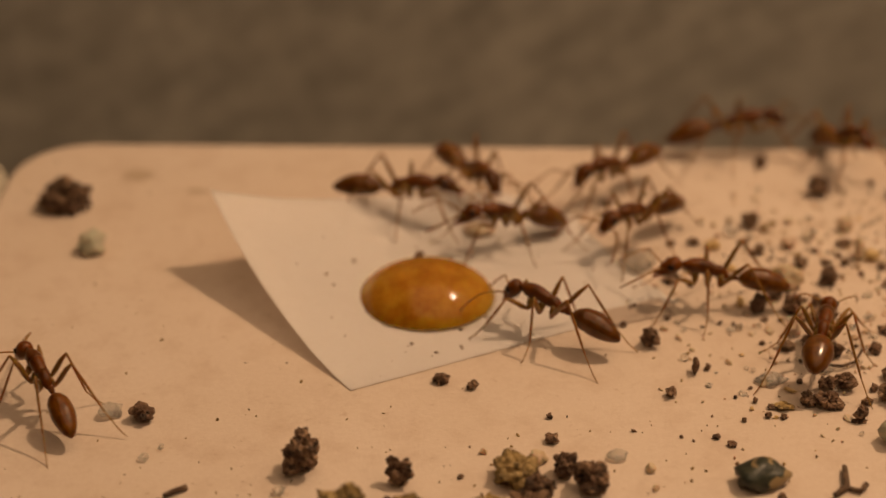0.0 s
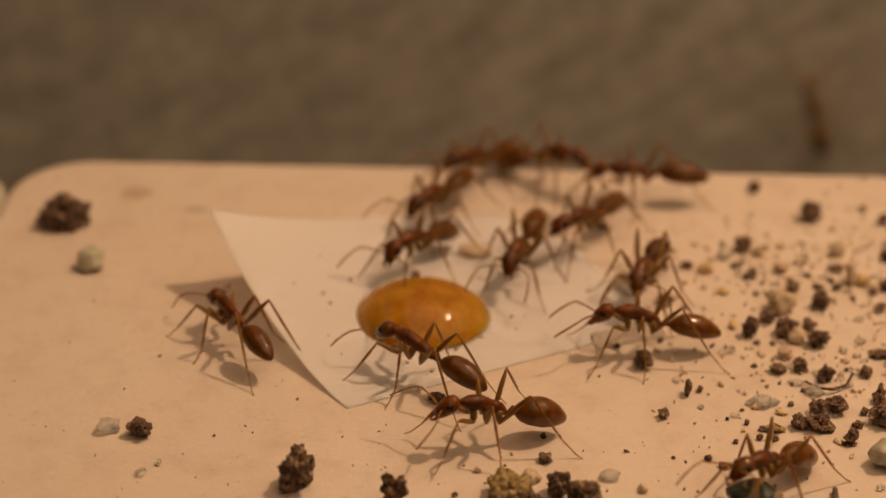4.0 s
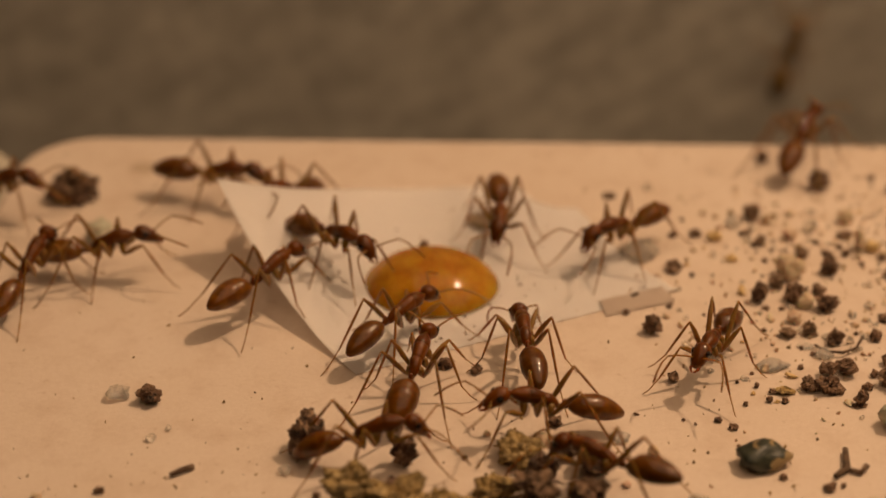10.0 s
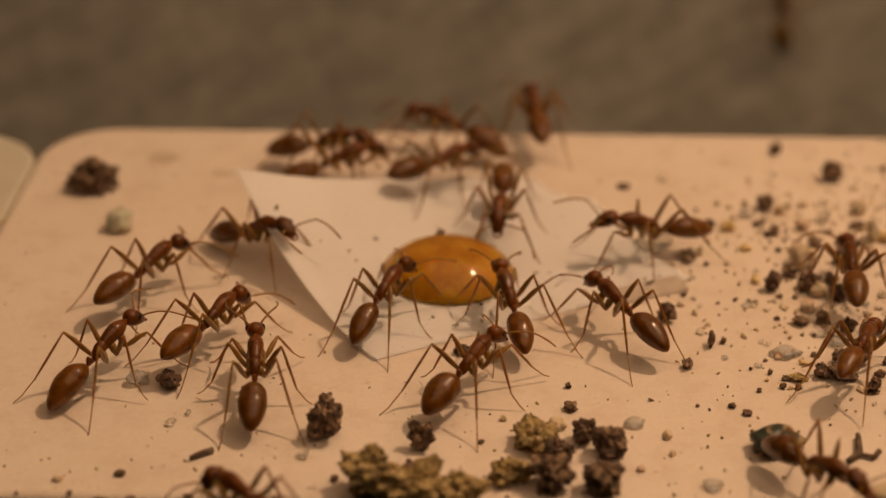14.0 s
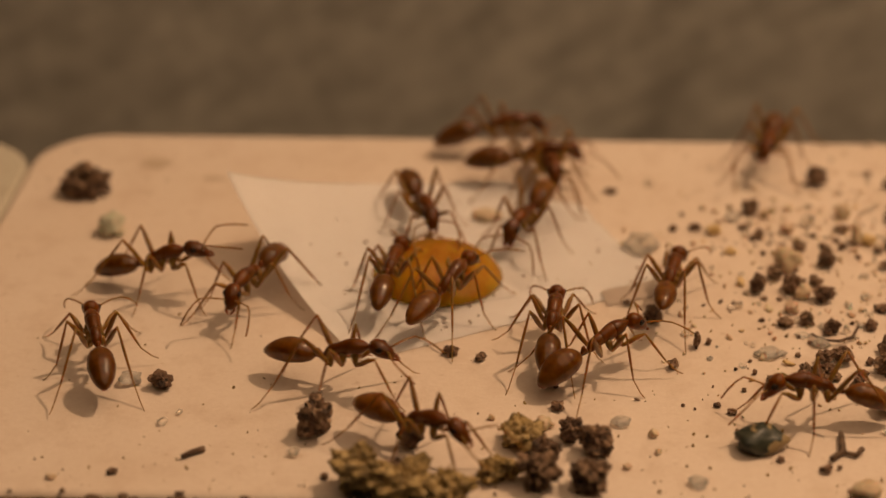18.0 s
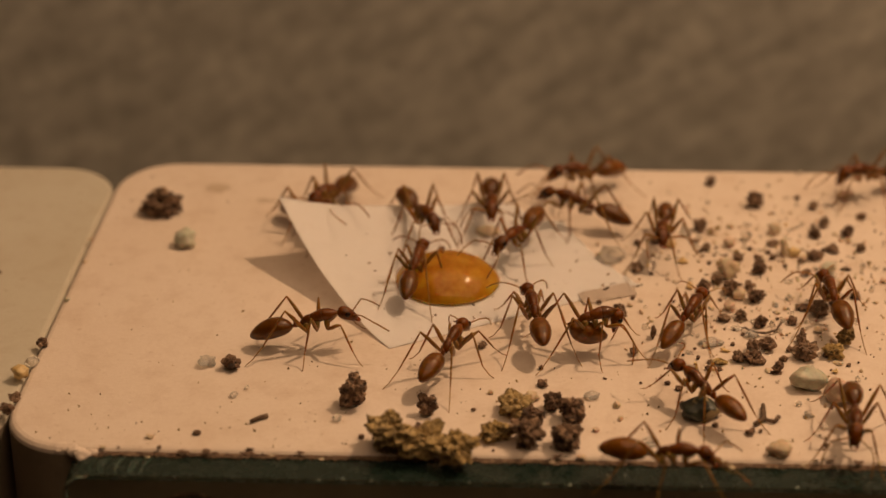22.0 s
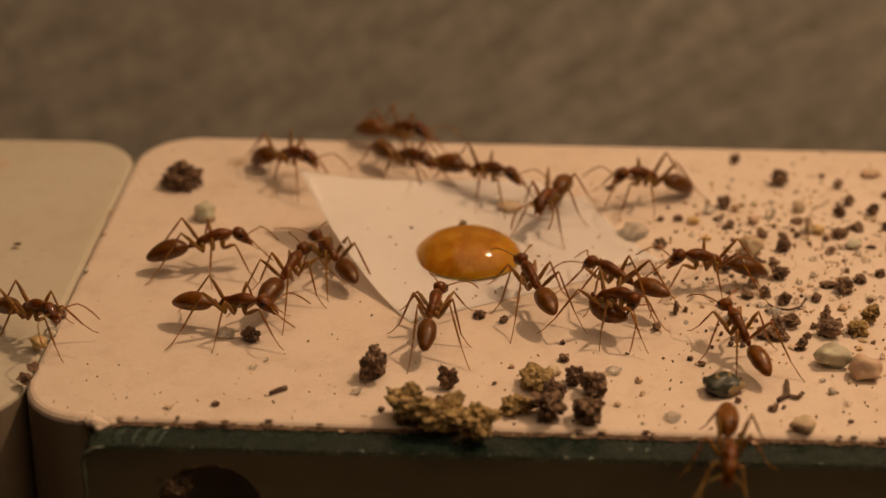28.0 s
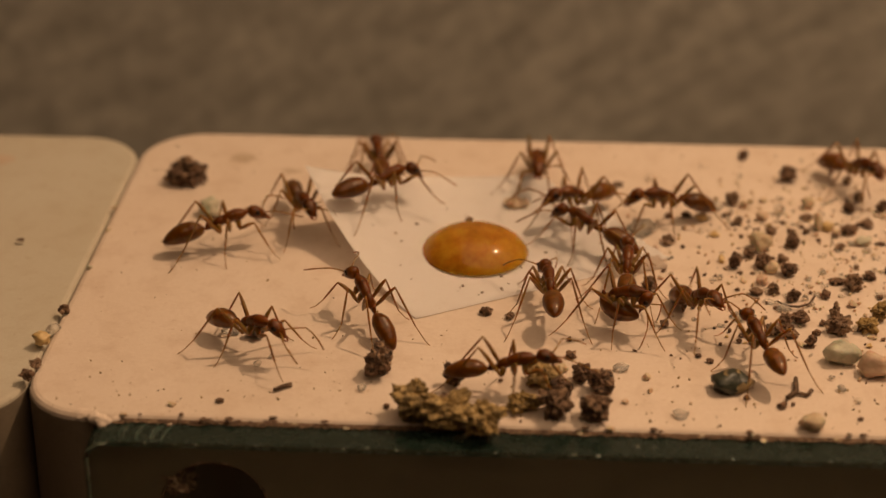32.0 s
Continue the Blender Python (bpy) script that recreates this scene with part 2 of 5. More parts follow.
# ---- mesh helpers, all in millimetres ----
def part(name, bm, material, parent=None, label="", smooth=True, at=None):
    """Links a bmesh, given in millimetres, as one mesh object."""
    mesh = bpy.data.meshes.new(name)
    bmesh.ops.scale(bm, vec=(MM, MM, MM), verts=bm.verts)
    bm.to_mesh(mesh)
    bm.free()
    for face in mesh.polygons:
        face.use_smooth = smooth
    mesh.materials.append(material)
    ob = new(name, mesh)
    if parent:
        ob.parent = parent
    if at:
        ob.matrix_basis = at
    if label:
        tagged(ob, label)
    return ob


def ball(bm, centre, radii, turn=(0, 0, 0), u=16, v=10):
    m = Matrix.LocRotScale(centre, Euler([radians(a) for a in turn]), radii)
    return bmesh.ops.create_uvsphere(bm, u_segments=u, v_segments=v, radius=1, matrix=m)["verts"]


def lathe(bm, stations, segments=14):
    """A body along x from (x, z, half width, half height) stations, closed at both ends."""
    rings = []
    for x, z, wide, high in stations:
        ring = [bm.verts.new((x, wide * math.cos(a), z + high * math.sin(a))) for a in (2 * math.pi * n / segments for n in range(segments))]
        rings.append(ring)
    for a, b in zip(rings, rings[1:]):
        for n in range(segments):
            bm.faces.new((a[n], a[(n + 1) % segments], b[(n + 1) % segments], b[n]))
    bm.faces.new(reversed(rings[0]))
    bm.faces.new(rings[-1])
    bmesh.ops.recalc_face_normals(bm, faces=bm.faces)


def tube(bm, points, radii, segments=7):
    """A tapering limb through points."""
    rings = []
    points = [Vector(p) for p in points]
    for n, (p, r) in enumerate(zip(points, radii)):
        way = (points[min(n + 1, len(points) - 1)] - points[max(n - 1, 0)]).normalized()
        side = way.cross(Vector((0.31, 0.17, 1))).normalized()
        over = side.cross(way)
        rings.append([bm.verts.new(p + r * (math.cos(a) * side + math.sin(a) * over)) for a in (2 * math.pi * k / segments for k in range(segments))])
    for a, b in zip(rings, rings[1:]):
        for n in range(segments):
            bm.faces.new((a[n], a[(n + 1) % segments], b[(n + 1) % segments], b[n]))
    bm.faces.new(reversed(rings[0]))
    bm.faces.new(rings[-1])
    bmesh.ops.recalc_face_normals(bm, faces=bm.faces)


def rounded_slab(bm, x0, x1, y0, y1, z0, z1, corner, edge=0.5):
    """An upright block with rounded corners in plan and a softened upper edge."""
    def loop(inset, z):
        ring = []
        for cx, cy, a0 in ((x1 - corner, y1 - corner, 0), (x0 + corner, y1 - corner, 90), (x0 + corner, y0 + corner, 180), (x1 - corner, y0 + corner, 270)):
            for n in range(25):
                a = radians(a0 + 90 * n / 24)
                ring.append(bm.verts.new((cx + (corner - inset) * math.cos(a), cy + (corner - inset) * math.sin(a), z)))
        return ring
    rings = [loop(0, z0), loop(0, z1 - edge)]
    rings += [loop(edge * (1 - math.cos(radians(a))), z1 - edge + edge * math.sin(radians(a))) for a in (30, 60, 90)]
    for a, b in zip(rings, rings[1:]):
        for n in range(len(a)):
            bm.faces.new((a[n], a[(n + 1) % len(a)], b[(n + 1) % len(a)], b[n]))
    bm.faces.new(reversed(rings[0]))
    bm.faces.new(rings[-1])


# ---- the setting ----
WALL_Y, FRONT, BACK, LEFT, THICK = 62.0, -25.25, 21.4, -31.1, 2.9
HOLE = (-18.2, -6.7, 3.8)


def slant(bm):
    """The joint between the two blocks and their back edge run a little askew."""
    for v in bm.verts:
        if v.co.y > 0:
            v.co.y += 0.011 * max(-40.0, min(60.0, v.co.x)) - 0.25
        if -60 < v.co.x < 0:
            v.co.x += 0.057 * v.co.y


def setting():
    bm = bmesh.new()
    rounded_slab(bm, LEFT, 190, FRONT, BACK, -48, 0, 5.2, 0.55)
    slant(bm)
    nest = part("nest_block", bm, PLASTER, smooth=False)
    tagged(nest, "white plaster nest block with rounded corners and dusty top", "ant nest", kind="structure")
    # the round chamber cut into its front
    bm = bmesh.new()
    bmesh.ops.create_cone(bm, cap_ends=True, segments=40, radius1=HOLE[2], radius2=HOLE[2], depth=14, matrix=Matrix.Translation((HOLE[0], FRONT, HOLE[1])) @ Matrix.Rotation(radians(90), 4, "X"))
    cutter = part("cutter", bm, PLASTER)
    cut = nest.modifiers.new("chamber", "BOOLEAN")
    cut.operation, cut.object = "DIFFERENCE", cutter
    bpy.context.view_layer.update()
    carved = bpy.data.meshes.new_from_object(nest.evaluated_get(bpy.context.evaluated_depsgraph_get()))
    nest.modifiers.clear()
    nest.data = carved
    bpy.data.objects.remove(cutter)
    bm = bmesh.new()
    rounded_slab(bm, -150, LEFT - 0.12, FRONT - 0.3, BACK - 0.6, -48, -0.3, 5.4, 0.45)
    slant(bm)
    beside = part("nest_block_beside", bm, PLASTER_OLD, smooth=False)
    tagged(beside, "slightly greenish plaster block set close beside the nest block", "ant nest", kind="structure")
    # sides and hole take the darker plaster, which has their shading in its colour
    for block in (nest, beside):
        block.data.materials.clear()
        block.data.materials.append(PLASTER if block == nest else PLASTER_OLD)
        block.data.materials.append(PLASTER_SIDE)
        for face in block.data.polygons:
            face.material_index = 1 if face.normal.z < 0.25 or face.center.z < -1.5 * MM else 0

    bm = bmesh.new()
    rounded = 1.3
    outline = [(-27.0, -44), (190, -44), (190, -0.35), (-27.0 + rounded, -0.35)]
    outline += [(-27.0 + rounded - rounded * math.sin(radians(a)), -0.35 - rounded + rounded * math.cos(radians(a))) for a in (22, 45, 68, 90)]
    near = [bm.verts.new((x, FRONT - 0.05 - THICK, z)) for x, z in outline]
    far = [bm.verts.new((x, FRONT - 0.05, z)) for x, z in outline]
    bm.faces.new(near)
    bm.faces.new(reversed(far))
    for n in range(len(near)):
        bm.faces.new((near[n], far[n], far[(n + 1) % len(far)], near[(n + 1) % len(near)]))
    bmesh.ops.recalc_face_normals(bm, faces=bm.faces)
    bmesh.ops.bevel(bm, geom=list(bm.edges), offset=0.18, segments=2, affect="EDGES")
    pane = part("glass_pane", bm, CLEAR, smooth=False)
    pane.data.materials.append(GLASS)
    for face in pane.data.polygons:
        face.material_index = 1 if face.normal.z > 0.25 or face.normal.x < -0.25 else 0
    pane.visible_shadow = False
    tagged(pane, "green-edged glass pane standing against the nest front", "glass pane", kind="structure")
    # conchoidal ridges where the end of the pane was broken off
    for n in range(8):
        bm = bmesh.new()
        x, bend = -25.3 + 0.55 * n + 0.22 * math.sin(2.7 * n), 0.5 - 0.04 * n
        tube(bm, [(x + bend * (s - 0.5) ** 2 * 4 - 0.1 * n * (s - 0.5), FRONT - 0.30 - (THICK - 0.5) * s, -0.40 - (0.16 if n == 0 else 0.0)) for s in (k / 6 for k in range(7))],
             [0.05, 0.09, 0.11 + 0.04 * (n % 3), 0.12, 0.10 + 0.03 * (n % 2), 0.08, 0.05], 6)
        part("ridge", bm, RIDGE, pane)
    bm = bmesh.new()
    tube(bm, [(-25.2, FRONT - THICK + 0.05, -0.42), (-26.0, FRONT - THICK + 0.05, -0.55), (-26.65, FRONT - THICK + 0.05, -1.05)] + [(-26.88 + 0.03 * math.sin(n), FRONT - THICK + 0.08, -1.7 - 2.2 * n) for n in range(12)], [0.05, 0.13] + [0.17] * 13, 6)
    part("end_edge", bm, GREEN_EDGE, pane, "pale green ground end edge")
    # bright nicks along the outer edge
    rng = random.Random(64)
    for n in range(40):
        bm = bmesh.new()
        size = rng.uniform(0.06, 0.17)
        rough_lump(bm, size, rng.uniform(1, 3), 0.4, n + 0.5, 0.2, 2)
        part("nick", bm, CHIP, pane, at=mmpose(rng.uniform(-24, 40), FRONT - (rng.choice((THICK - 0.15, THICK - 0.15, 0.5, 1.6)) + rng.uniform(-0.12, 0.12)), -0.37, 0, 0, rng.uniform(-20, 20)))
    # dirt caught between the plaster and the glass
    bm = bmesh.new()
    inner, outer = [], []
    for n in range(0, 341):
        x = -25.6 + n * 0.2
        wide = 0.42 + 0.30 * noise.noise(Vector((x * 0.7, 3, 1))) + 0.22 * noise.noise(Vector((x * 2.9, 7, 1)))
        low = 0.02 * noise.noise(Vector((x * 2, 1, 4)))
        inner.append(bm.verts.new((x, FRONT + 0.45 + 0.2 * noise.noise(Vector((x * 1.7, 5, 2))), -0.22 + low)))
        outer.append(bm.verts.new((x, FRONT - max(0.08, wide), -0.27 + low)))
    for n in range(340):
        bm.faces.new((inner[n], outer[n], outer[n + 1], inner[n + 1]))
    bmesh.ops.solidify(bm, geom=list(bm.faces), thickness=0.22)
    bmesh.ops.recalc_face_normals(bm, faces=bm.faces)
    tagged(part("dirt_line", bm, SOIL_BROWN, smooth=False), "ragged brown dirt line packed between plaster and glass", "dirt", kind="structure")
    # crumbled plaster at the end of the glass
    for n, (x, y, size) in enumerate(((-26.6, -25.05, 1.3), (-27.6, -24.75, 1.1), (-26.0, -25.6, 1.0), (-28.6, -24.35, 0.9), (-25.3, -25.3, 0.8))):
        bm = bmesh.new()
        rough_lump(bm, size, 1.5, 0.7, 41.3 + n, 1.0, 3)
        part("plaster_crumb", bm, PLASTER, nest, at=mmpose(x, y, -0.62))

    # the room: papered wall behind, plain walls, ceiling and floor closing it
    for name, label, category, material, centre, size in (
        ("wall_back", "greyish brown embossed wallpaper on the wall behind", "wall", WALLPAPER, (0, WALL_Y + 5, 375), (2420, 10, 2250)),
        ("wall_left", "plain pale painted room wall", "wall", PAINT, (-1205, -1070, 375), (10, 2250, 2250)),
        ("wall_right", "plain pale painted room wall", "wall", PAINT, (1205, -1070, 375), (10, 2250, 2250)),
        ("wall_front", "plain pale painted room wall", "wall", PAINT, (0, -2200, 375), (2420, 10, 2250)),
        ("ceiling", "plain white painted ceiling", "ceiling", PAINT, (0, -1070, 1505), (2420, 2280, 10)),
        ("floor", "dark brown wooden floor", "floor", TABLE, (0, -1070, -755), (2420, 2280, 10)),
    ):
        bm = bmesh.new()
        bmesh.ops.create_cube(bm, size=1, matrix=Matrix.LocRotScale(centre, None, size))
        tagged(part(name, bm, material, smooth=False), label, category, kind="structure")
    bm = bmesh.new()
    bmesh.ops.create_cube(bm, size=1, matrix=Matrix.LocRotScale((20, -220, -58), None, (900, 490, 20)))
    tagged(part("table_top", bm, TABLE, smooth=False), "dark brown wooden table under the nest", "table", kind="structure")


# the back edge of the tissue: share of its length, x, y, height
BACK_EDGE = ((0, -14.4, 3.79, 5.45), (0.07, -12.57, 4.28, 4.9), (0.137, -10.77, 4.84, 4.35), (0.207, -9.03, 5.72, 3.75), (0.304, -7.12, 7.33, 2.95),
             (0.419, -5.14, 9.46, 1.85), (0.54, -3.1, 11.6, 0.75), (0.652, -0.61, 13.03, 0.1), (0.8, 3.32, 13.61, 0), (1, 8.54, 13.41, 0))
BACK_X, BACK_Y, BACK_Z = (np.polyfit([p[0] for p in BACK_EDGE], [p[k] for p in BACK_EDGE], 6) for k in (1, 2, 3))


def paper_point(u, v):
    """A place on the tissue: u from the curled side to the far end, v from the back edge to the front edge."""
    tip, front, right, back = Vector((-14.4, 3.79, 0)), Vector((-4.62, -10.83, 0)), Vector((15.3, -0.37, 0)), Vector((8.54, 13.41, 0))
    far_edge = Vector((np.polyval(BACK_X, u), np.polyval(BACK_Y, u), 0))
    near_edge = front.lerp(right, u)
    bow = 4 * v * (1 - v)
    left_edge = tip.lerp(front, v) - Vector((0.32, 0.20, 0)) * bow
    right_edge = back.lerp(right, v) - Vector((0.9, 0.3, 0)) * bow
    corners = (1 - u) * ((1 - v) * tip + v * front) + u * ((1 - v) * back + v * right)
    place = (1 - v) * far_edge + v * near_edge + (1 - u) * left_edge + u * right_edge - corners
    torn = max(0.0, (u - 0.55) / 0.45) * max(0.0, 1 - 4 * v) + max(0.0, 1 - 6 * (1 - u))
    place.x += 0.35 * torn * noise.noise(Vector((u * 11, v * 9, 3)))
    place.y += 0.45 * torn * noise.noise(Vector((u * 13, v * 8, 6)))
    if u > 0.85 and v < 0.2:
        place -= Vector((1.5, 2.4, 0)) * (u - 0.85) / 0.15 * (0.2 - v) / 0.2
    place.z = 0.075 + max(0.0, np.polyval(BACK_Z, u)) * (u < 0.75) * (1 - v) ** (1.65 + 7 * u)
    place.z += 0.10 * max(0.0, (u - 0.62) / 0.38) ** 2 * max(0.0, (v - 0.45) / 0.55) ** 1.5
    place.z += 0.10 * (0.5 + noise.noise(Vector((u * 4, v * 4, 1)))) * (1 - abs(2 * v - 1)) + 0.03 * noise.noise(Vector((u * 14, v * 14, 2)))
    return place


def sheet_of_paper():
    """Thin tissue lying flat, with the corner nearest the clods curling up."""
    bm = bmesh.new()
    n = 56
    grid = [[bm.verts.new(paper_point(i / n, j / n)) for i in range(n + 1)] for j in range(n + 1)]
    for a, b in zip(grid, grid[1:]):
        for i in range(n):
            bm.faces.new((a[i], b[i], b[i + 1], a[i + 1]))
    faces = list(bm.faces)
    bmesh.ops.solidify(bm, geom=faces, thickness=0.045)
    bmesh.ops.recalc_face_normals(bm, faces=bm.faces)
    scrap = part("paper_scrap", bm, TISSUE)
    # a single greyish ply left along the far corner
    bm = bmesh.new()
    rows = []
    for i in range(17):
        s = i / 16
        outer = Vector((10.6, -3.65, 0)).lerp(Vector((15.05, -1.75, 0)), s)
        inner = Vector((10.2, -2.05, 0)).lerp(Vector((14.25, -0.20, 0)), s)
        rows.append([bm.verts.new(outer.lerp(inner, k / 4) + Vector((0, 0, 0.27 + 0.05 * noise.noise(Vector((i * 0.6, k * 0.5, 8))) - 0.16 * (1 - k / 4)))) for k in range(5)])
    for a, b in zip(rows, rows[1:]):
        for k in range(4):
            bm.faces.new((a[k], b[k], b[k + 1], a[k + 1]))
    bmesh.ops.solidify(bm, geom=list(bm.faces), thickness=0.04)
    bmesh.ops.recalc_face_normals(bm, faces=bm.faces)
    part("loose_ply", bm, GREY_TISSUE, scrap, "single greyish ply at the corner")
    return tagged(scrap, "thin white tissue paper scrap with one corner curled up", "paper")


def honey_drop():
    bm = bmesh.new()
    rx, ry, high, steps, contact = 4.35, 3.95, 2.15, 22, radians(17)
    rings = []
    for k in range(steps):
        a = contact + (math.pi / 2 - contact) * k / (steps - 1)
        r, z = math.cos(a) / math.cos(contact), high * (math.sin(a) - math.sin(contact)) / (1 - math.sin(contact))
        rings.append([bm.verts.new((rx * r * math.cos(b) * (1 + 0.012 * math.sin(3 * b)), ry * r * math.sin(b), z)) for b in (2 * math.pi * n / 48 for n in range(48))] if k < steps - 1 else [bm.verts.new((0, 0, high))])
    for a, b in zip(rings[:-1], rings[1:-1]):
        for n in range(48):
            bm.faces.new((a[n], a[(n + 1) % 48], b[(n + 1) % 48], b[n]))
    for n in range(48):
        bm.faces.new((rings[-2][n], rings[-2][(n + 1) % 48], rings[-1][0]))
    bm.faces.new(reversed(rings[0]))
    bmesh.ops.recalc_face_normals(bm, faces=bm.faces)
    drop = part("honey_drop", bm, HONEY, at=mmpose(-0.45, -0.45, 0.26))
    bm = bmesh.new()
    rough_lump(bm, 0.55, 1.1, 0.9, 8.7, 1.0, 3)
    part("stuck_crumb", bm, SOIL_BROWN, drop, "small brown crumb stuck on the honey", at=mmpose(-0.55, 2.75, 1.20))
    return tagged(drop, "domed orange honey drop on the paper scrap", "honey drop")


# ---- grains ----
def paper_specks():
    bm = bmesh.new()
    rng = random.Random(5)
    for k in range(46):
        spot = paper_point(rng.uniform(0.12, 0.95), rng.uniform(0.1, 0.97))
        size = rng.uniform(0.03, 0.15)
        bmesh.ops.create_icosphere(bm, subdivisions=1, radius=1, matrix=Matrix.LocRotScale((spot.x, spot.y, spot.z + 0.03), None, (size * rng.uniform(0.6, 1.3), size, size * 0.5)))
    tagged(part("paper_specks", bm, SOIL_BROWN, smooth=False), "fine brown dust specks lying on the paper", "dust", kind="stuff")


def rough_lump(bm, size, wide, high, seed, crumb, level=3):
    """A lump of that size in millimetres: crumbly soil, or an angular worn grain of sand."""
    shift = Vector((seed * 7.31, seed * 3.17, seed * 1.93))
    rng = random.Random(int(seed * 1000))
    if crumb > 0.5:
        # crumbs stuck all over the larger clods
        knobs = [(Vector((rng.gauss(0, 1), rng.gauss(0, 1), rng.gauss(0, 1))).normalized(), rng.uniform(0.20, 0.48), rng.uniform(0.08, 0.19)) for k in range(44)] if level > 3 else []
        bmesh.ops.create_icosphere(bm, subdivisions=level, radius=1)
        for v in bm.verts:
            d = v.co.normalized()
            r = (0.78 if level < 4 else 0.68) + 0.52 * noise.noise(d * 1.25 + shift) + 0.34 * abs(noise.noise(d * 2.1 + shift)) + 0.22 * noise.noise(d * 3.6 + shift) + 0.13 * noise.noise(d * 7.5 + shift) + 0.10 * noise.noise(d * 14 + shift)
            if knobs:
                r += max(big * max(0.0, 1 - (d - k).length / reach) ** 0.6 for k, reach, big in knobs)
            v.co = Vector((d.x * r * size * wide / 2, d.y * r * size / 2, d.z * r * size * high / 2))
    elif level > 2:
        bmesh.ops.create_icosphere(bm, subdivisions=3, radius=1)
        for v in bm.verts:
            d = v.co.normalized()
            r = 0.92 + 0.42 * noise.noise(d * 1.3 + shift) + 0.10 * noise.noise(d * 3.5 + shift)
            v.co = Vector((d.x * r * size * wide / 2, d.y * r * size / 2, d.z * r * size * high / 2))
    else:
        for k in range(16 if level < 3 else 38):
            d = Vector((rng.gauss(0, 1), rng.gauss(0, 1), rng.gauss(0, 1))).normalized() * rng.uniform(0.82, 1.08)
            bm.verts.new((d.x * size * wide / 2, d.y * size / 2, d.z * size * high / 2))
        hull = bmesh.ops.convex_hull(bm, input=bm.verts)
        bmesh.ops.delete(bm, geom=[v for v in hull["geom_interior"] if isinstance(v, bmesh.types.BMVert)], context="VERTS")
    low = min(v.co.z for v in bm.verts)
    for v in bm.verts:
        v.co.z = max(v.co.z - low - 0.08 * size * high, 0.0)


def grain(name, label, category, material, x, y, size, seed, wide=1.0, high=0.8, crumb=1.0, turn=0.0, z=0.0, group="", level=3):
    bm = bmesh.new()
    rough_lump(bm, size, wide, high, seed, crumb, level)
    return tagged(part(name, bm, material, at=mmpose(x, y, z, 0, 0, turn), smooth=crumb <= 0.5 and level > 2), label, category, group)


KINDS = {
    "d": ("soil_clod", "dark crumbly soil clod lying on the plaster", "soil clod", SOIL_DARK, 1.0),
    "o": ("ochre_clod", "ochre crumbly soil clod lying on the plaster", "soil clod", SOIL_OCHRE, 1.0),
    "b": ("brown_clod", "reddish brown soil crumb lying on the plaster", "soil clod", SOIL_BROWN, 1.0),
    "p": ("pebble", "small pale tan pebble lying on the plaster", "pebble", PEBBLE, 0.35),
    "g": ("grey_pebble", "small greenish grey pebble lying on the plaster", "pebble", PEBBLE_GREY, 0.35),
    "k": ("pink_pebble", "pinkish sand grain lying on the plaster", "pebble", PEBBLE_PINK, 0.35),
    "y": ("yellow_grain", "translucent honey-yellow sand grain lying on the plaster", "sand grain", YELLOW, 0.3),
    "c": ("quartz_grain", "clear glassy quartz grain lying on the plaster", "sand grain", CRYSTAL, 0.2),
}


def grains(rows):
    """Rows of kind, x, y, size, width over depth, height over depth."""
    for n, (kind, x, y, size, wide, high) in enumerate(rows):
        name, label, category, material, crumb = KINDS[kind]
        seed = 1 + (x * 13.7 + y * 5.3) % 97
        grain(name, label, category, material, x, y, size, seed, wide, high, crumb, (seed * 37) % 360 if wide == 1 else 0, 0.0, "grains on the nest", (5 if size > 2.2 else 4 if size > 0.9 else 3) if crumb > 0.5 else (3 if size > 0.9 else 2))


def loose_sand():
    """Fine sand and dust specks over the plaster, thickest towards the heap."""
    rng = random.Random(7)
    for name, label, material, count, sizes, spread in (
        ("sand_specks", "fine pale sand specks scattered over the plaster", PEBBLE, 480, (0.12, 0.50), "heap"),
        ("quartz_specks", "fine clear quartz specks scattered over the plaster", CRYSTAL, 130, (0.25, 0.8), "heap"),
        ("soil_specks", "fine dark soil specks scattered over the plaster", SOIL_BROWN, 200, (0.10, 0.38), "all"),
        ("brown_specks", "fine golden brown specks scattered over the plaster", SOIL_OCHRE, 360, (0.10, 0.34), "even"),
    ):
        bm = bmesh.new()
        for k in range(count):
            if spread == "heap" or (spread == "all" and rng.random() < 0.72):
                x, y = rng.gauss(28, 6.5), rng.gauss(1, 9)
            else:
                x, y = rng.uniform(LEFT + 1, 44), rng.uniform(FRONT + 0.5, BACK - 1)
                if rng.random() < 0.4:
                    y = FRONT + 0.6 + abs(rng.gauss(0, 4))
            if not (LEFT + 0.6 < x < 60 and FRONT + 0.5 < y < BACK - 0.6):
                continue
            if x < 2 and spread != "even" and rng.random() < 0.55:
                continue
            size = rng.uniform(*sizes) * rng.uniform(0.5, 1) * (0.75 if x < 2 else 1)
            where = Matrix.LocRotScale((x, y, size * 0.25), Euler((rng.random() * 6, rng.random() * 6, rng.random() * 6)), (size * rng.uniform(0.4, 0.95), size * rng.uniform(0.3, 0.5), size * 0.32))
            bmesh.ops.create_icosphere(bm, subdivisions=1, radius=1, matrix=where)
        tagged(part(name, bm, material, smooth=False), label, "sand", kind="stuff")


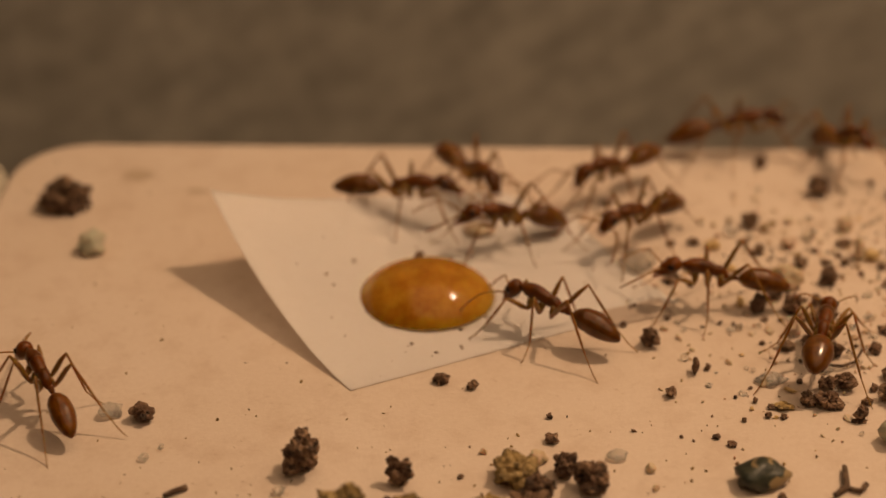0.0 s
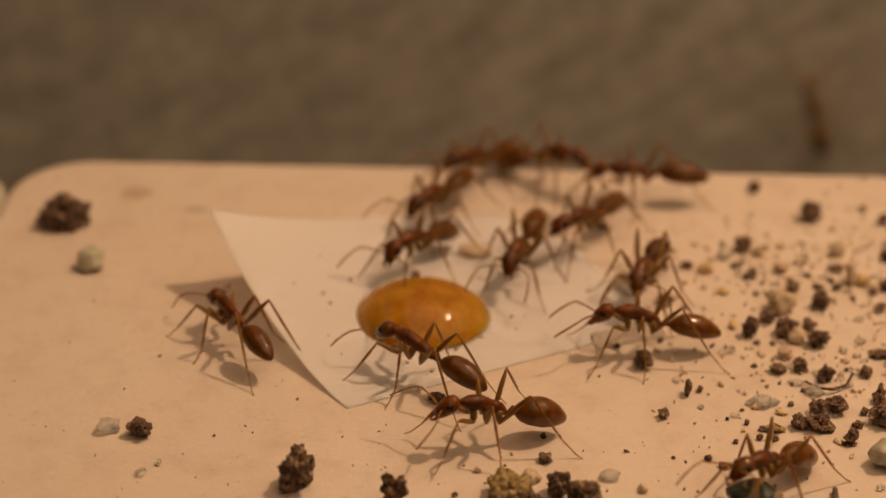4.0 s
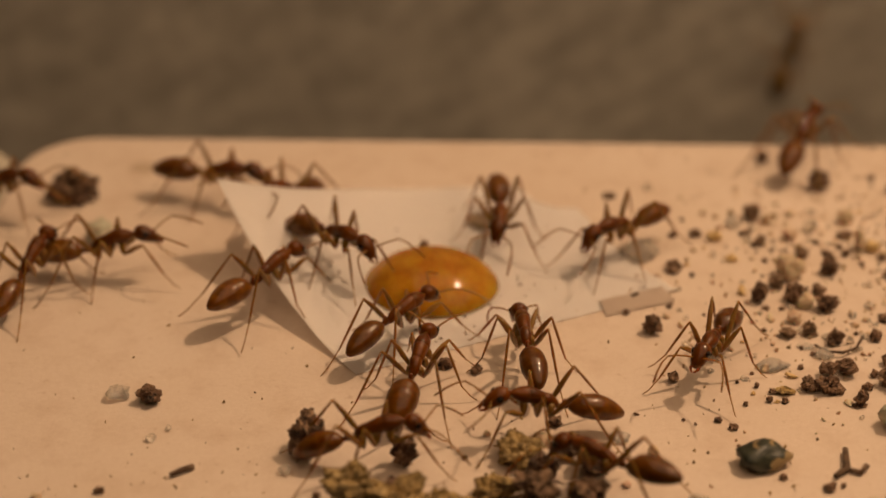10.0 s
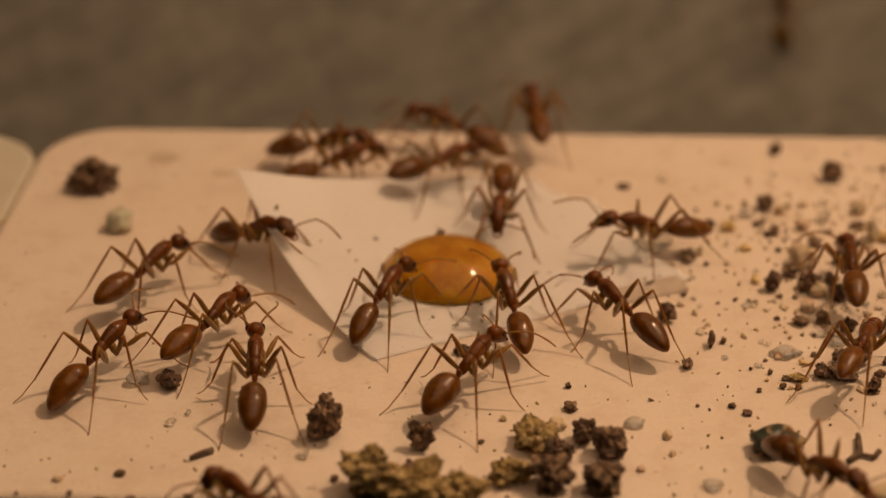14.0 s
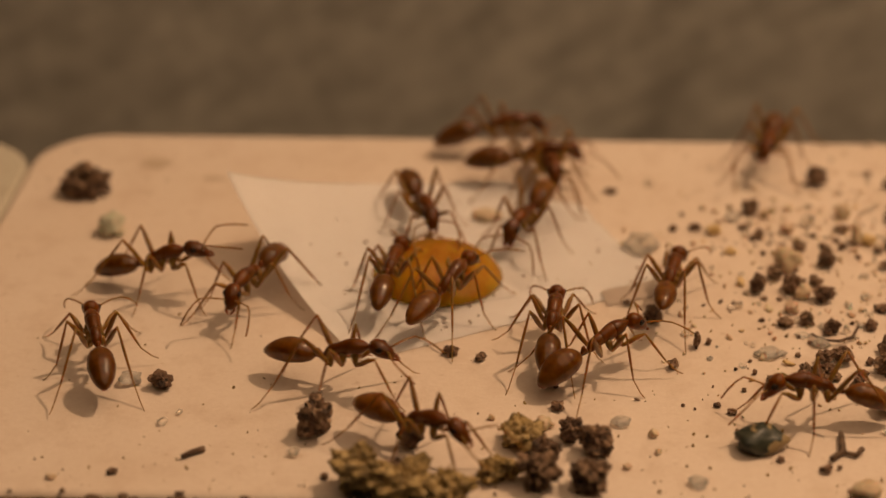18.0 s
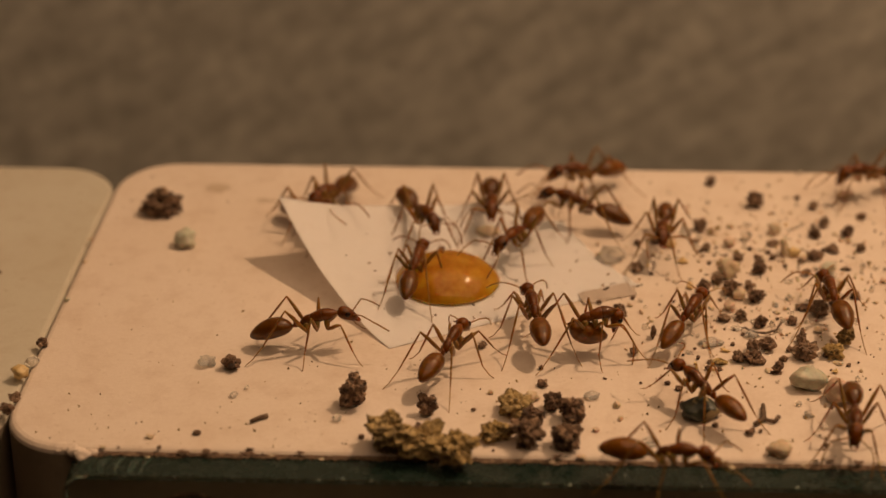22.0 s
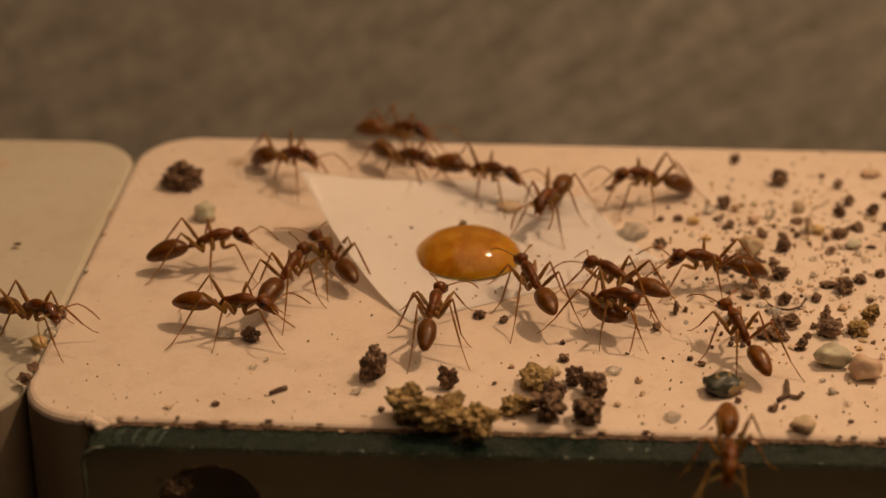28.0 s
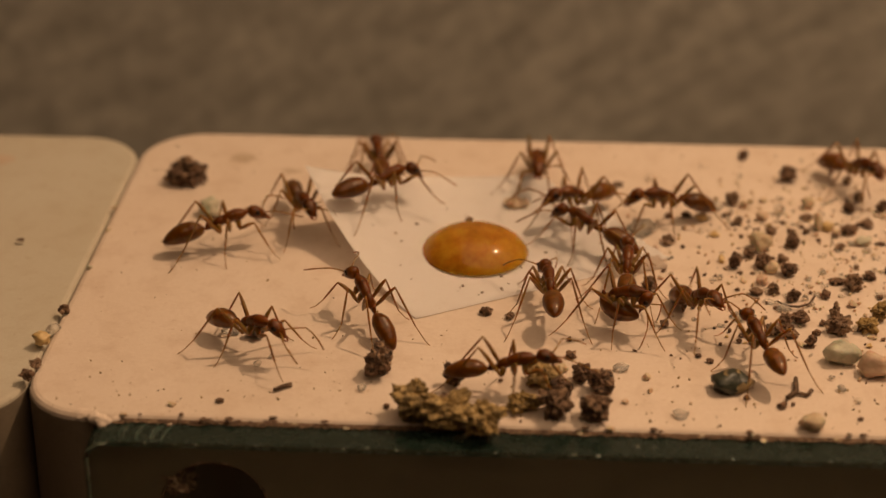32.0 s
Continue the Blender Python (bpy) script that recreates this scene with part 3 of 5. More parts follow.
def heap():
    """The loose heap of mixed grains, each its own piece."""
    rng = random.Random(21)
    for k in range(130):
        x, y = rng.gauss(25, 6.0), rng.gauss(0, 8.0)
        if not (14 < x < 46 and FRONT + 1 < y < BACK - 2.5):
            continue
        kind = rng.choice("dbppppkykcccyob")
        size = rng.uniform(0.22, 0.48) if rng.random() < 0.9 else rng.uniform(0.5, 0.8)
        name, label, category, material, crumb = KINDS[kind]
        grain(name, label, category, material, x, y, size, 1 + rng.random() * 90, rng.uniform(0.9, 1.3), rng.uniform(0.6, 0.95), crumb, rng.uniform(0, 360), 0.0,
              "grains on the nest", 3 if crumb > 0.5 and size > 0.6 else 2)


def chamber():
    """The round nest hole behind the glass, with a crumb lodged in it."""
    bm = bmesh.new()
    tube(bm, [(HOLE[0] + HOLE[2] * math.cos(a), FRONT - 0.02, HOLE[1] + HOLE[2] * math.sin(a)) for a in (2 * math.pi * n / 40 for n in range(41))], [0.09 + 0.04 * math.sin(7 * n) for n in range(41)], 6)
    rim = part("nest_hole_rim", bm, SOIL_DARK)
    tagged(rim, "dark round rim of a nest hole behind the glass", "nest hole", kind="structure")
    for k in range(60):
        rng = random.Random(300 + k)
        grain("edge_crumb", "tiny soil crumb caught along the glass edge", "soil crumb", SOIL_BROWN if k % 3 else PEBBLE, rng.uniform(-25, 34), FRONT + rng.uniform(-0.5, 0.35),
              rng.uniform(0.2, 0.55), k + 1.5, rng.uniform(1, 2), 0.5, 1.0 if k % 3 else 0.3, 0, -0.32 if k % 2 else -0.02, "crumbs along the glass edge", 2)


# ---- ants ----
HIPS = ((1.15, 0.33), (0.35, 0.36), (-0.45, 0.34))
LEGS = (
    # knee, ankle and foot from the hip: forward, outward, up
    ((1.25, 0.85, 0.40), (2.35, 1.50, -1.45), (3.25, 2.05, -2.33)),
    ((-0.10, 1.25, 1.30), (-0.45, 2.15, -1.35), (-0.40, 3.05, -2.33)),
    ((-1.55, 0.95, 1.80), (-3.30, 1.62, -1.0), (-4.60, 2.15, -2.33)),
)
HIP_Z = -0.42
STAND = 2.75
GASTER_JOINT = mmpose(-1.55, 0, -0.34)


def ant_model():
    ant = new("ant")
    # head, rounded at the back and narrowed to the jaws
    bm = bmesh.new()
    lathe(bm, [(2.10, 0.25, 0.11, 0.11), (2.15, 0.26, 0.28, 0.30), (2.32, 0.26, 0.45, 0.46), (2.62, 0.22, 0.545, 0.54), (2.95, 0.13, 0.535, 0.51),
               (3.25, 0.02, 0.47, 0.43), (3.48, -0.08, 0.37, 0.32), (3.63, -0.14, 0.23, 0.20), (3.68, -0.16, 0.08, 0.09)], 16)
    nod = mmpose(2.12, 0, 0.22)
    head = part("head", bm, BODY, ant, at=nod @ pose(0, 0, 0, 0, 24, 0) @ nod.inverted())
    for side in (1, -1):
        bm = bmesh.new()
        ball(bm, (2.84, 0.475 * side, 0.30), (0.23, 0.12, 0.21), (0, 0, -12 * side), 12, 8)
        part("eye", bm, EYE, head, "small black oval eye")
    for side in (1, -1):
        bm = bmesh.new()
        tube(bm, [(3.46, 0.24 * side, -0.16), (3.72, 0.24 * side, -0.26), (3.92, 0.10 * side, -0.34), (3.98, 0.02 * side, -0.36)], [0.11, 0.10, 0.06, 0.02])
        part("mandible", bm, BODY, head, "dark toothed jaw")
    for side in (1, -1):
        bm = bmesh.new()
        tube(bm, [(0, 0, 0), (0.30, 0.38 * side, 0.26), (0.65, 0.85 * side, 0.48), (0.98, 1.34 * side, 0.58)], [0.055, 0.06, 0.055, 0.06], 6)
        antenna = part("antenna", bm, LIMB, head, at=mmpose(3.22, 0.20 * side, 0.14))
        bm = bmesh.new()
        tube(bm, [(0.98, 1.34 * side, 0.58), (1.50, 1.58 * side, 0.44), (2.15, 1.72 * side, 0.20), (2.85, 1.78 * side, -0.12)], [0.05, 0.055, 0.065, 0.05], 6)
        part("funiculus", bm, LIMB, antenna, "thin bent outer antenna")
    # the thorax in three plates, with the neck in front
    bm = bmesh.new()
    lathe(bm, [(2.20, 0.22, 0.11, 0.11), (2.02, 0.22, 0.16, 0.17), (1.86, 0.21, 0.26, 0.28), (1.62, 0.20, 0.41, 0.41), (1.35, 0.21, 0.48, 0.48), (1.08, 0.22, 0.485, 0.505), (0.96, 0.22, 0.47, 0.495), (0.92, 0.22, 0.44, 0.465)], 16)
    part("pronotum", bm, BODY, ant)
    bm = bmesh.new()
    lathe(bm, [(1.00, 0.22, 0.42, 0.45), (0.95, 0.22, 0.455, 0.48), (0.75, 0.20, 0.45, 0.495), (0.45, 0.14, 0.41, 0.465), (0.15, 0.07, 0.37, 0.425), (0.02, 0.05, 0.355, 0.405), (-0.01, 0.05, 0.33, 0.38)], 16)
    part("mesothorax", bm, BODY, ant)
    bm = bmesh.new()
    lathe(bm, [(0.07, 0.04, 0.32, 0.37), (0.02, 0.04, 0.345, 0.395), (-0.25, 0.0, 0.36, 0.41), (-0.50, -0.06, 0.34, 0.39), (-0.72, -0.16, 0.30, 0.33), (-0.90, -0.28, 0.22, 0.23), (-1.02, -0.38, 0.11, 0.12)], 16)
    part("propodeum", bm, BODY, ant)
    bm = bmesh.new()
    lathe(bm, [(-0.96, -0.34, 0.08, 0.08), (-1.10, -0.32, 0.15, 0.18), (-1.22, -0.18, 0.17, 0.34), (-1.36, -0.18, 0.16, 0.32), (-1.50, -0.34, 0.11, 0.14), (-1.72, -0.36, 0.08, 0.08)], 10)
    part("petiole", bm, BODY, ant, "narrow waist scale")
    # the gaster, each plate tucked under the one before it
    bm = bmesh.new()
    lathe(bm, [(0.02, 0.0, 0.08, 0.08), (-0.08, 0.03, 0.29, 0.27), (-0.30, 0.08, 0.52, 0.50), (-0.62, 0.14, 0.71, 0.68), (-0.88, 0.16, 0.79, 0.76), (-0.92, 0.16, 0.778, 0.748), (-1.30, 0.16, 0.84, 0.80), (-1.66, 0.13, 0.835, 0.79),
               (-1.70, 0.13, 0.82, 0.775), (-2.04, 0.08, 0.755, 0.705), (-2.32, 0.02, 0.655, 0.605), (-2.35, 0.02, 0.645, 0.595), (-2.58, -0.03, 0.53, 0.49), (-2.78, -0.08, 0.40, 0.37), (-2.94, -0.12, 0.26, 0.24), (-3.02, -0.14, 0.15, 0.14), (-3.06, -0.16, 0.03, 0.03)], 20)
    part("gaster", bm, GASTER, ant, "glossy amber pointed gaster", at=GASTER_JOINT.copy())
    for (hip_x, hip_y), (knee, ankle, foot) in zip(HIPS, LEGS):
        for side in (1, -1):
            def out(p):
                return Vector((p[0], p[1] * side, p[2]))
            k, a, f = out(knee), out(ankle), out(foot)
            root = Vector((0.06, 0.16 * side, -0.40))
            bm = bmesh.new()
            tube(bm, [root, root.lerp(k, 0.12), root.lerp(k, 0.38), root.lerp(k, 0.66) + Vector((0, 0, 0.05)), root.lerp(k, 0.90), k], [0.09, 0.125, 0.165, 0.152, 0.10, 0.07], 8)
            leg = part("leg", bm, LIMB, ant, at=mmpose(hip_x, hip_y * side, HIP_Z))
            bm = bmesh.new()
            tube(bm, [Vector((-0.02, -0.14 * side, 0.34)), Vector((0.0, -0.06 * side, 0.16)), Vector((0.03, 0.04 * side, -0.12)), root], [0.17, 0.245, 0.215, 0.10], 8)
            part("coxa", bm, LIMB, leg, "stout pale hip joint")
            bm = bmesh.new()
            tube(bm, [k, k.lerp(a, 0.12), k.lerp(a, 0.4), k.lerp(a, 0.8), a], [0.06, 0.070, 0.090, 0.076, 0.052], 6)
            part("tibia", bm, LIMB, leg)
            bm = bmesh.new()
            tube(bm, [a, a.lerp(f, 0.3) + Vector((0, 0, -0.06)), a.lerp(f, 0.6) + Vector((0, 0, -0.14)), a.lerp(f, 0.85) + Vector((0, 0, -0.06)), f], [0.048, 0.043, 0.038, 0.038, 0.024], 5)
            part("tarsus", bm, LIMB, leg)
    return tagged(ant, "slender glossy amber-brown ant with long thin legs", "ant", "ants round the honey drop")


def step_rows(path):
    """Rows of a path every quarter second: seconds, x, y, yaw, tilt, distance gone, pace."""
    times = [p[0] for p in path]
    rows, gone, last = [], 0.0, None
    for n in range(129):
        t = n / 4
        x, y, yaw, tilt = (np.interp(t, times, [p[k] for p in path]) for k in (1, 2, 3, 4))
        pace = 0.0 if last is None else math.hypot(x - last[0], y - last[1]) * 4
        gone += pace / 4
        last = (x, y)
        rows.append((t, x, y, yaw, tilt, gone, pace))
    return rows


def paper_height(x, y, yaw):
    """How high the tissue lifts an ant that stands there, taken over its feet."""
    total = 0.0
    for along, aside in ((0, 0), (1.5, 0), (-1.5, 0), (0, 1.2), (0, -1.2)):
        c, k = math.cos(radians(yaw)), math.sin(radians(yaw))
        met, place, normal, face = paper.ray_cast(Vector((x + along * c - aside * k, y + along * k + aside * c, 20)) * MM, Vector((0, 0, -1)))
        total += max(0.0, place.z / MM - 0.1) if met else 0.0
    return total / 5


def move_ant(ant, number, path, wall=False, crouch=((0, 0),)):
    rows = step_rows(path)
    rng = random.Random(number)
    if wall:
        walk(ant, [(t, mmpose(x, WALL_Y - STAND, y, 90) @ pose(0, 0, 0, 0, -tilt, yaw)) for t, x, y, yaw, tilt, gone, pace in rows])
    else:
        dip = [np.interp(r[0], [c[0] for c in crouch], [c[1] for c in crouch]) for r in rows]
        begin, end = ON_PAPER.get(number, (99, 99))
        dip = [d - (paper_height(x, y, yaw) if begin <= t <= end else 0.0) for d, (t, x, y, yaw, tilt, gone, pace) in zip(dip, rows)]
        walk(ant, [(t, mmpose(x, y, STAND - dip[round(t * 4)], 0, -tilt, yaw)) for t, x, y, yaw, tilt, gone, pace in rows])
    legs = [c for c in ant.children if c.name.startswith("leg")]
    for n, leg in enumerate(legs):
        side, pair = (1 if n % 2 == 0 else -1), n // 2
        rest, sway = rng.uniform(-14, 14), rng.uniform(0, 6.28)
        hip = HIPS[pair]
        keyed = []
        for k, (t, x, y, yaw, tilt, gone, pace) in enumerate(rows):
            ahead = rows[min(k + 1, len(rows) - 1)]
            busy = min(1.0, max(pace, ahead[6]) / 7)
            phase = gone / 3.1 * 6.283 + (0 if (pair + n) % 2 else math.pi)
            swing = rest + busy * 17 * math.sin(phase) + 2.0 * math.sin(0.9 * t + sway)
            rise = busy * 9 * max(0.0, math.cos(phase)) - (13 * min(1.0, max(0.0, t - 18.3)) if number == GROOMER else 0.0)
            if 0 < k < len(rows) - 1 and busy < 0.08 and k % 4:
                continue
            keyed.append((t, mmpose(hip[0], hip[1] * side, HIP_Z) @ pose(0, 0, 0, 0, tilt, 0) @ pose(0, 0, 0, rise * side, 0, swing * side)))
        walk(leg, keyed)
    head = next(c for c in ant.children if c.name.startswith("head"))
    turn, bow = rng.uniform(0, 6.28), rng.uniform(14, 34)
    if number != GROOMER:
        nod = mmpose(2.12, 0, 0.22)
        walk(head, [(t, nod @ pose(0, 0, 0, 0, bow + 7 * math.sin(0.7 * t + turn), 12 * math.sin(0.55 * t + 2 * turn)) @ nod.inverted()) for t in range(33)])
        gaster = next(c for c in ant.children if c.name.startswith("gaster"))
        full = rng.uniform(0.95, 1.16)
        gaster.matrix_basis = GASTER_JOINT @ pose(0, 0, 0, 0, rng.uniform(-14, 8), rng.uniform(-5, 5)) @ Matrix.Diagonal((1.07 * full ** 0.5, 0.89 * full, 0.88 * full, 1))
    for n, feeler in enumerate(c for c in head.children if c.name.startswith("antenna")):
        side, phase, speed = (1 if n == 0 else -1), rng.uniform(0, 6.28), rng.uniform(1.6, 2.6)
        walk(feeler, [(k / 2, mmpose(3.22, 0.20 * side, 0.14) @ pose(0, 0, 0, 0, 9 * math.sin(speed * 0.8 * k / 2 + phase), side * 14 * math.sin(speed * k / 2 + phase)))
                      for k in range(65)])


setting()
paper = sheet_of_paper()
drop = honey_drop()
cam.data.dof.use_dof, cam.data.dof.aperture_fstop = True, 25.0
grains([
    ("d", -25.23, 11.0, 3.0, 1.12, .9),
    ("g", -22.58, 5.23, 1.96, 1, .9),
    ("d", -6.84, -18.86, 2.15, 1, 1.3),
    ("d", 2.55, -10.37, 0.79, 1, .7),
    ("o", -1.75, -25.0, 3.1, 1.35, .9),
    ("o", -3.9, -24.3, 3.2, 1.15, 1.0),
    ("o", 0.75, -25.9, 2.75, 1.15, .85),
    ("d", -1.35, -20.0, 1.5, 1, 1.2),
    ("b", -1.45, -22.57, 1.64, 1, .6),
    ("o", 5.04, -19.52, 2.2, 1.2, .9),
    ("d", 7.83, -19.0, 1.6, 1, 1),
    ("o", 3.74, -22.97, 1.95, 1.3, .8),
    ("d", 5.93, -23.57, 2.35, 1, 1),
    ("d", 6.24, -21.0, 1.85, 1, .9),
    ("d", 9.32, -20.28, 2.1, 1, 1),
    ("d", 8.73, -23.89, 2.3, 1.1, .9),
])
grains([
    ("p", 6.29, -17.72, 1.21, 1, .7),
    ("c", 10.76, -17.27, 1.02, 1.2, .5),
    ("p", 12.55, -18.4, 0.89, 1, .7),
    ("b", -6.05, -23.23, 0.52, 1, .8),
    ("c", -7.98, -21.09, 0.87, 1, .8),
    ("p", -21.41, -23.72, 0.67, 1.3, .6),
    ("d", -18.02, -23.14, 0.60, 1, .7),
    ("d", -20.49, -25.1, 0.39, 1, .7),
    ("c", -15.89, -18.01, 0.74, 1, .7),
    ("c", -15.07, -16.93, 0.49, 1, .7),
    ("c", -18.5, -13.54, 1.44, 1, .6),
    ("d", 7.04, -13.36, 0.42, 1, .8),
    ("b", 7.16, -15.79, 0.83, 1, .7),
    ("p", 3.23, -16.98, 0.61, 1, .7),
    ("d", 2.02, -19.36, 0.37, 1, .8),
])
grains([
    ("d", 11.47, 12.35, 0.72, 1.3, .6),
    ("p", 2.8, 7.91, 1.58, 1.3, .6),
    ("d", 11.83, -3.23, 0.53, 1, .6),
    ("c", 13.01, 3.96, 2.19, 1, .6),
])
grains([
    ("c", 14.82, -23.57, 0.78, 1.2, .5),
    ("k", 10.96, -21.7, 0.63, 1, .7),
    ("b", 19.54, -25.46, 0.58, 1, .8),
    ("p", 12.84, -20.24, 0.56, 1, .7),
])
grains([
    ("d", -37.27, -0.04, 0.50, 1.3, .4),
    ("p", -30.62, 5.84, 0.56, 1, .8),
    ("p", -30.5, 1.98, 0.55, 1, .8),
    ("g", -30.8, -4.42, 0.60, 1, .8),
    ("b", -31.5, -11.32, 0.95, 1, .8),
    ("c", -31.8, -14.2, 1.1, 1, .8),
    ("y", -32.3, -15.8, 1.35, 1, .8),
    ("b", -32.1, -19.3, 1.0, 1, .8),
    ("b", -32.3, -20.9, 1.15, 1, .8),
])

grains([
    ("d", 13.32, -5.44, 1.26, 1.1, 0.9),
    ("c", 15.32, -7.01, 0.62, 1, 0.8),
    ("b", 14.23, -10.95, 0.76, 1, 0.9),
    ("b", 15.87, -8.49, 0.93, 0.6, 1.2),
    ("b", 16.64, -8.07, 0.48, 0.8, 1.1),
    ("b", 16.7, -3.32, 0.24, 1, 0.8),
    ("c", 18.42, -3.63, 0.57, 1.2, 0.7),
    ("d", 18.65, -3.08, 0.26, 1, 1),
    ("d", 20.25, -1.51, 1.31, 1, 1),
    ("y", 19.37, -0.57, 0.8, 1, 1),
    ("b", 20.66, -2.41, 0.4, 1.2, 0.7),
    ("d", 21.57, 0.34, 1.03, 1, 0.9),
    ("b", 22.55, -1.32, 1.49, 1, 1),
    ("p", 23.25, -2.07, 1.04, 1, 1),
    ("b", 24.13, -0.46, 0.88, 1.1, 0.8),
])
grains([
    ("d", 24.35, -2.51, 1.39, 1, 0.9),
    ("k", 22.25, -3.94, 0.99, 1, 0.8),
    ("b", 21.68, -5.62, 0.99, 1.1, 0.7),
    ("d", 23.01, -5.45, 1.01, 1, 1),
    ("d", 24.46, -6.41, 1.11, 1.1, 0.9),
    ("c", 22.57, -7.03, 0.87, 1.3, 0.55),
    ("c", 23.56, -7.98, 0.98, 1.2, 0.6),
    ("c", 20.3, -9.31, 1.3, 1.4, 0.5),
    ("c", 19.0, -7.98, 0.38, 1, 0.8),
    ("b", 20.22, -5.16, 0.35, 1, 0.8),
    ("p", 20.34, -5.87, 0.29, 1, 0.8),
    ("b", 22.01, -9.34, 0.38, 1, 0.9),
    ("y", 21.38, -10.23, 0.7, 1.4, 0.5),
    ("d", 22.24, -11.66, 1.16, 1, 0.8),
    ("b", 24.62, -9.86, 1.24, 1.1, 0.9),
])
grains([
    ("d", 23.2, -11.83, 1.34, 1, 0.9),
    ("b", 23.94, -11.93, 0.81, 1, 0.8),
    ("b", 23.55, -10.06, 1.09, 1.1, 0.9),
    ("o", 20.72, -12.1, 0.75, 1.5, 0.6),
    ("b", 20.07, -12.06, 0.54, 1.2, 0.6),
    ("d", 19.77, -13.04, 0.43, 1, 0.9),
    ("d", 20.64, -13.09, 0.47, 1, 0.8),
    ("y", 20.24, -13.1, 0.36, 1, 0.7),
    ("c", 18.51, -10.73, 0.55, 1.2, 0.6),
    ("d", 25.27, -12.53, 0.7, 1, 0.9),
    ("b", 24.96, -13.35, 0.53, 1.8, 0.4),
    ("d", 18.05, -11.05, 0.24, 1, 1),
    ("d", 18.33, -13.44, 0.32, 1, 1),
    ("b", 19.16, -11.5, 0.37, 1, 0.9),
    ("p", 16.1, -11.54, 0.27, 1, 0.8),
])
grains([
    ("c", 25.99, -3.23, 0.64, 1.1, 0.7),
    ("p", 26.03, -4.45, 0.46, 1, 0.8),
    ("c", 26.4, -5.7, 0.67, 1.2, 0.6),
    ("b", 25.9, -5.38, 0.34, 1, 0.8),
    ("p", 26.73, -3.69, 0.51, 1, 0.8),
    ("b", 25.71, -11.5, 0.65, 1, 0.8),
    ("p", 24.42, -9.19, 0.44, 1, 0.7),
    ("d", 22.52, 18.02, 0.9, 1, 1.1),
    ("d", 25.93, 13.96, 1.5, 1, 1),
    ("d", 20.94, 9.45, 1.22, 1, 1),
    ("p", 21.76, 8.77, 0.79, 1, 1.1),
    ("d", 16.9, 6.94, 0.71, 1.1, 0.8),
    ("b", 15.48, 6.85, 0.59, 1.1, 0.7),
    ("y", 18.14, 6.45, 0.92, 1.1, 0.8),
    ("c", 19.56, 8.37, 0.98, 1.1, 0.8),
])
grains([
    ("b", 20.3, 7.24, 0.8, 1.3, 0.5),
    ("d", 21.14, 5.93, 0.82, 1, 1),
    ("y", 19.03, 3.76, 0.88, 1.2, 0.6),
    ("b", 15.13, 2.26, 1.09, 1, 0.9),
    ("k", 23.18, 6.71, 1.01, 1, 0.8),
    ("c", 24.63, 7.84, 1.05, 1, 0.9),
    ("b", 23.68, 4.22, 1.01, 1, 0.8),
    ("p", 27.24, 9.18, 1.22, 1, 0.9),
    ("b", 26.81, 7.05, 0.89, 1.2, 0.6),
    ("o", 27.66, 5.63, 0.89, 1, 1.1),
    ("b", 25.37, 4.67, 0.65, 1.2, 0.7),
    ("b", 24.84, 6.08, 0.41, 1, 0.9),
    ("p", 22.57, 1.75, 1.84, 1, 0.9),
    ("d", 25.23, 2.19, 1.23, 1, 1.1),
    ("d", 26.58, 4.53, 0.58, 1, 0.8),
])
grains([
    ("p", 17.7, 10.03, 0.54, 1, 0.8),
    ("b", 16.18, 9.07, 0.33, 1, 0.8),
    ("p", 18.46, 9.49, 0.53, 1, 0.8),
    ("p", 23.54, 9.99, 0.68, 1.1, 0.8),
    ("p", 22.78, 11.59, 0.45, 1.2, 0.6),
    ("p", 20.15, 5.91, 0.32, 1.2, 0.6),
    ("d", 18.83, 5.49, 0.19, 1, 0.8),
    ("b", 22.0, 6.26, 0.32, 1, 0.9),
    ("b", 21.22, 3.57, 0.4, 1, 0.8),
    ("p", 20.42, 3.94, 0.39, 1.3, 0.5),
    ("b", 27.46, 3.27, 0.37, 1, 0.8),
    ("o", 26.21, 2.93, 0.32, 1, 0.9),
    ("b", 21.76, 4.99, 0.26, 1, 0.9),
    ("b", 22.72, 4.99, 0.31, 1, 0.8),
    ("d", 16.34, 1.59, 0.37, 1, 0.8),
])
grains([
    ("p", 25.37, 7.34, 0.44, 1, 0.8),
    ("b", 26.32, 5.5, 0.51, 1, 0.8),
    ("b", 29.85, 15.45, 0.54, 1, 0.9),
    ("d", 31.01, 13.67, 0.88, 1, 0.9),
    ("k", 34.06, 15.96, 1.27, 1.3, 0.6),
    ("b", 34.99, 11.97, 0.87, 1, 0.8),
    ("d", 33.31, 8.75, 1.02, 1, 1.1),
    ("p", 33.24, 7.59, 0.88, 1, 0.7),
    ("d", 30.56, 8.47, 1.02, 1, 1),
    ("b", 31.57, 10.5, 1.0, 1, 1),
    ("b", 31.64, 6.13, 1.08, 1.3, 0.6),
    ("b", 30.04, 4.65, 1.18, 1.1, 0.8),
    ("g", 31.01, 2.96, 1.15, 1.2, 0.7),
    ("d", 29.01, 1.99, 0.81, 1, 0.8),
    ("d", 32.47, 2.92, 0.55, 1.8, 0.5),
])
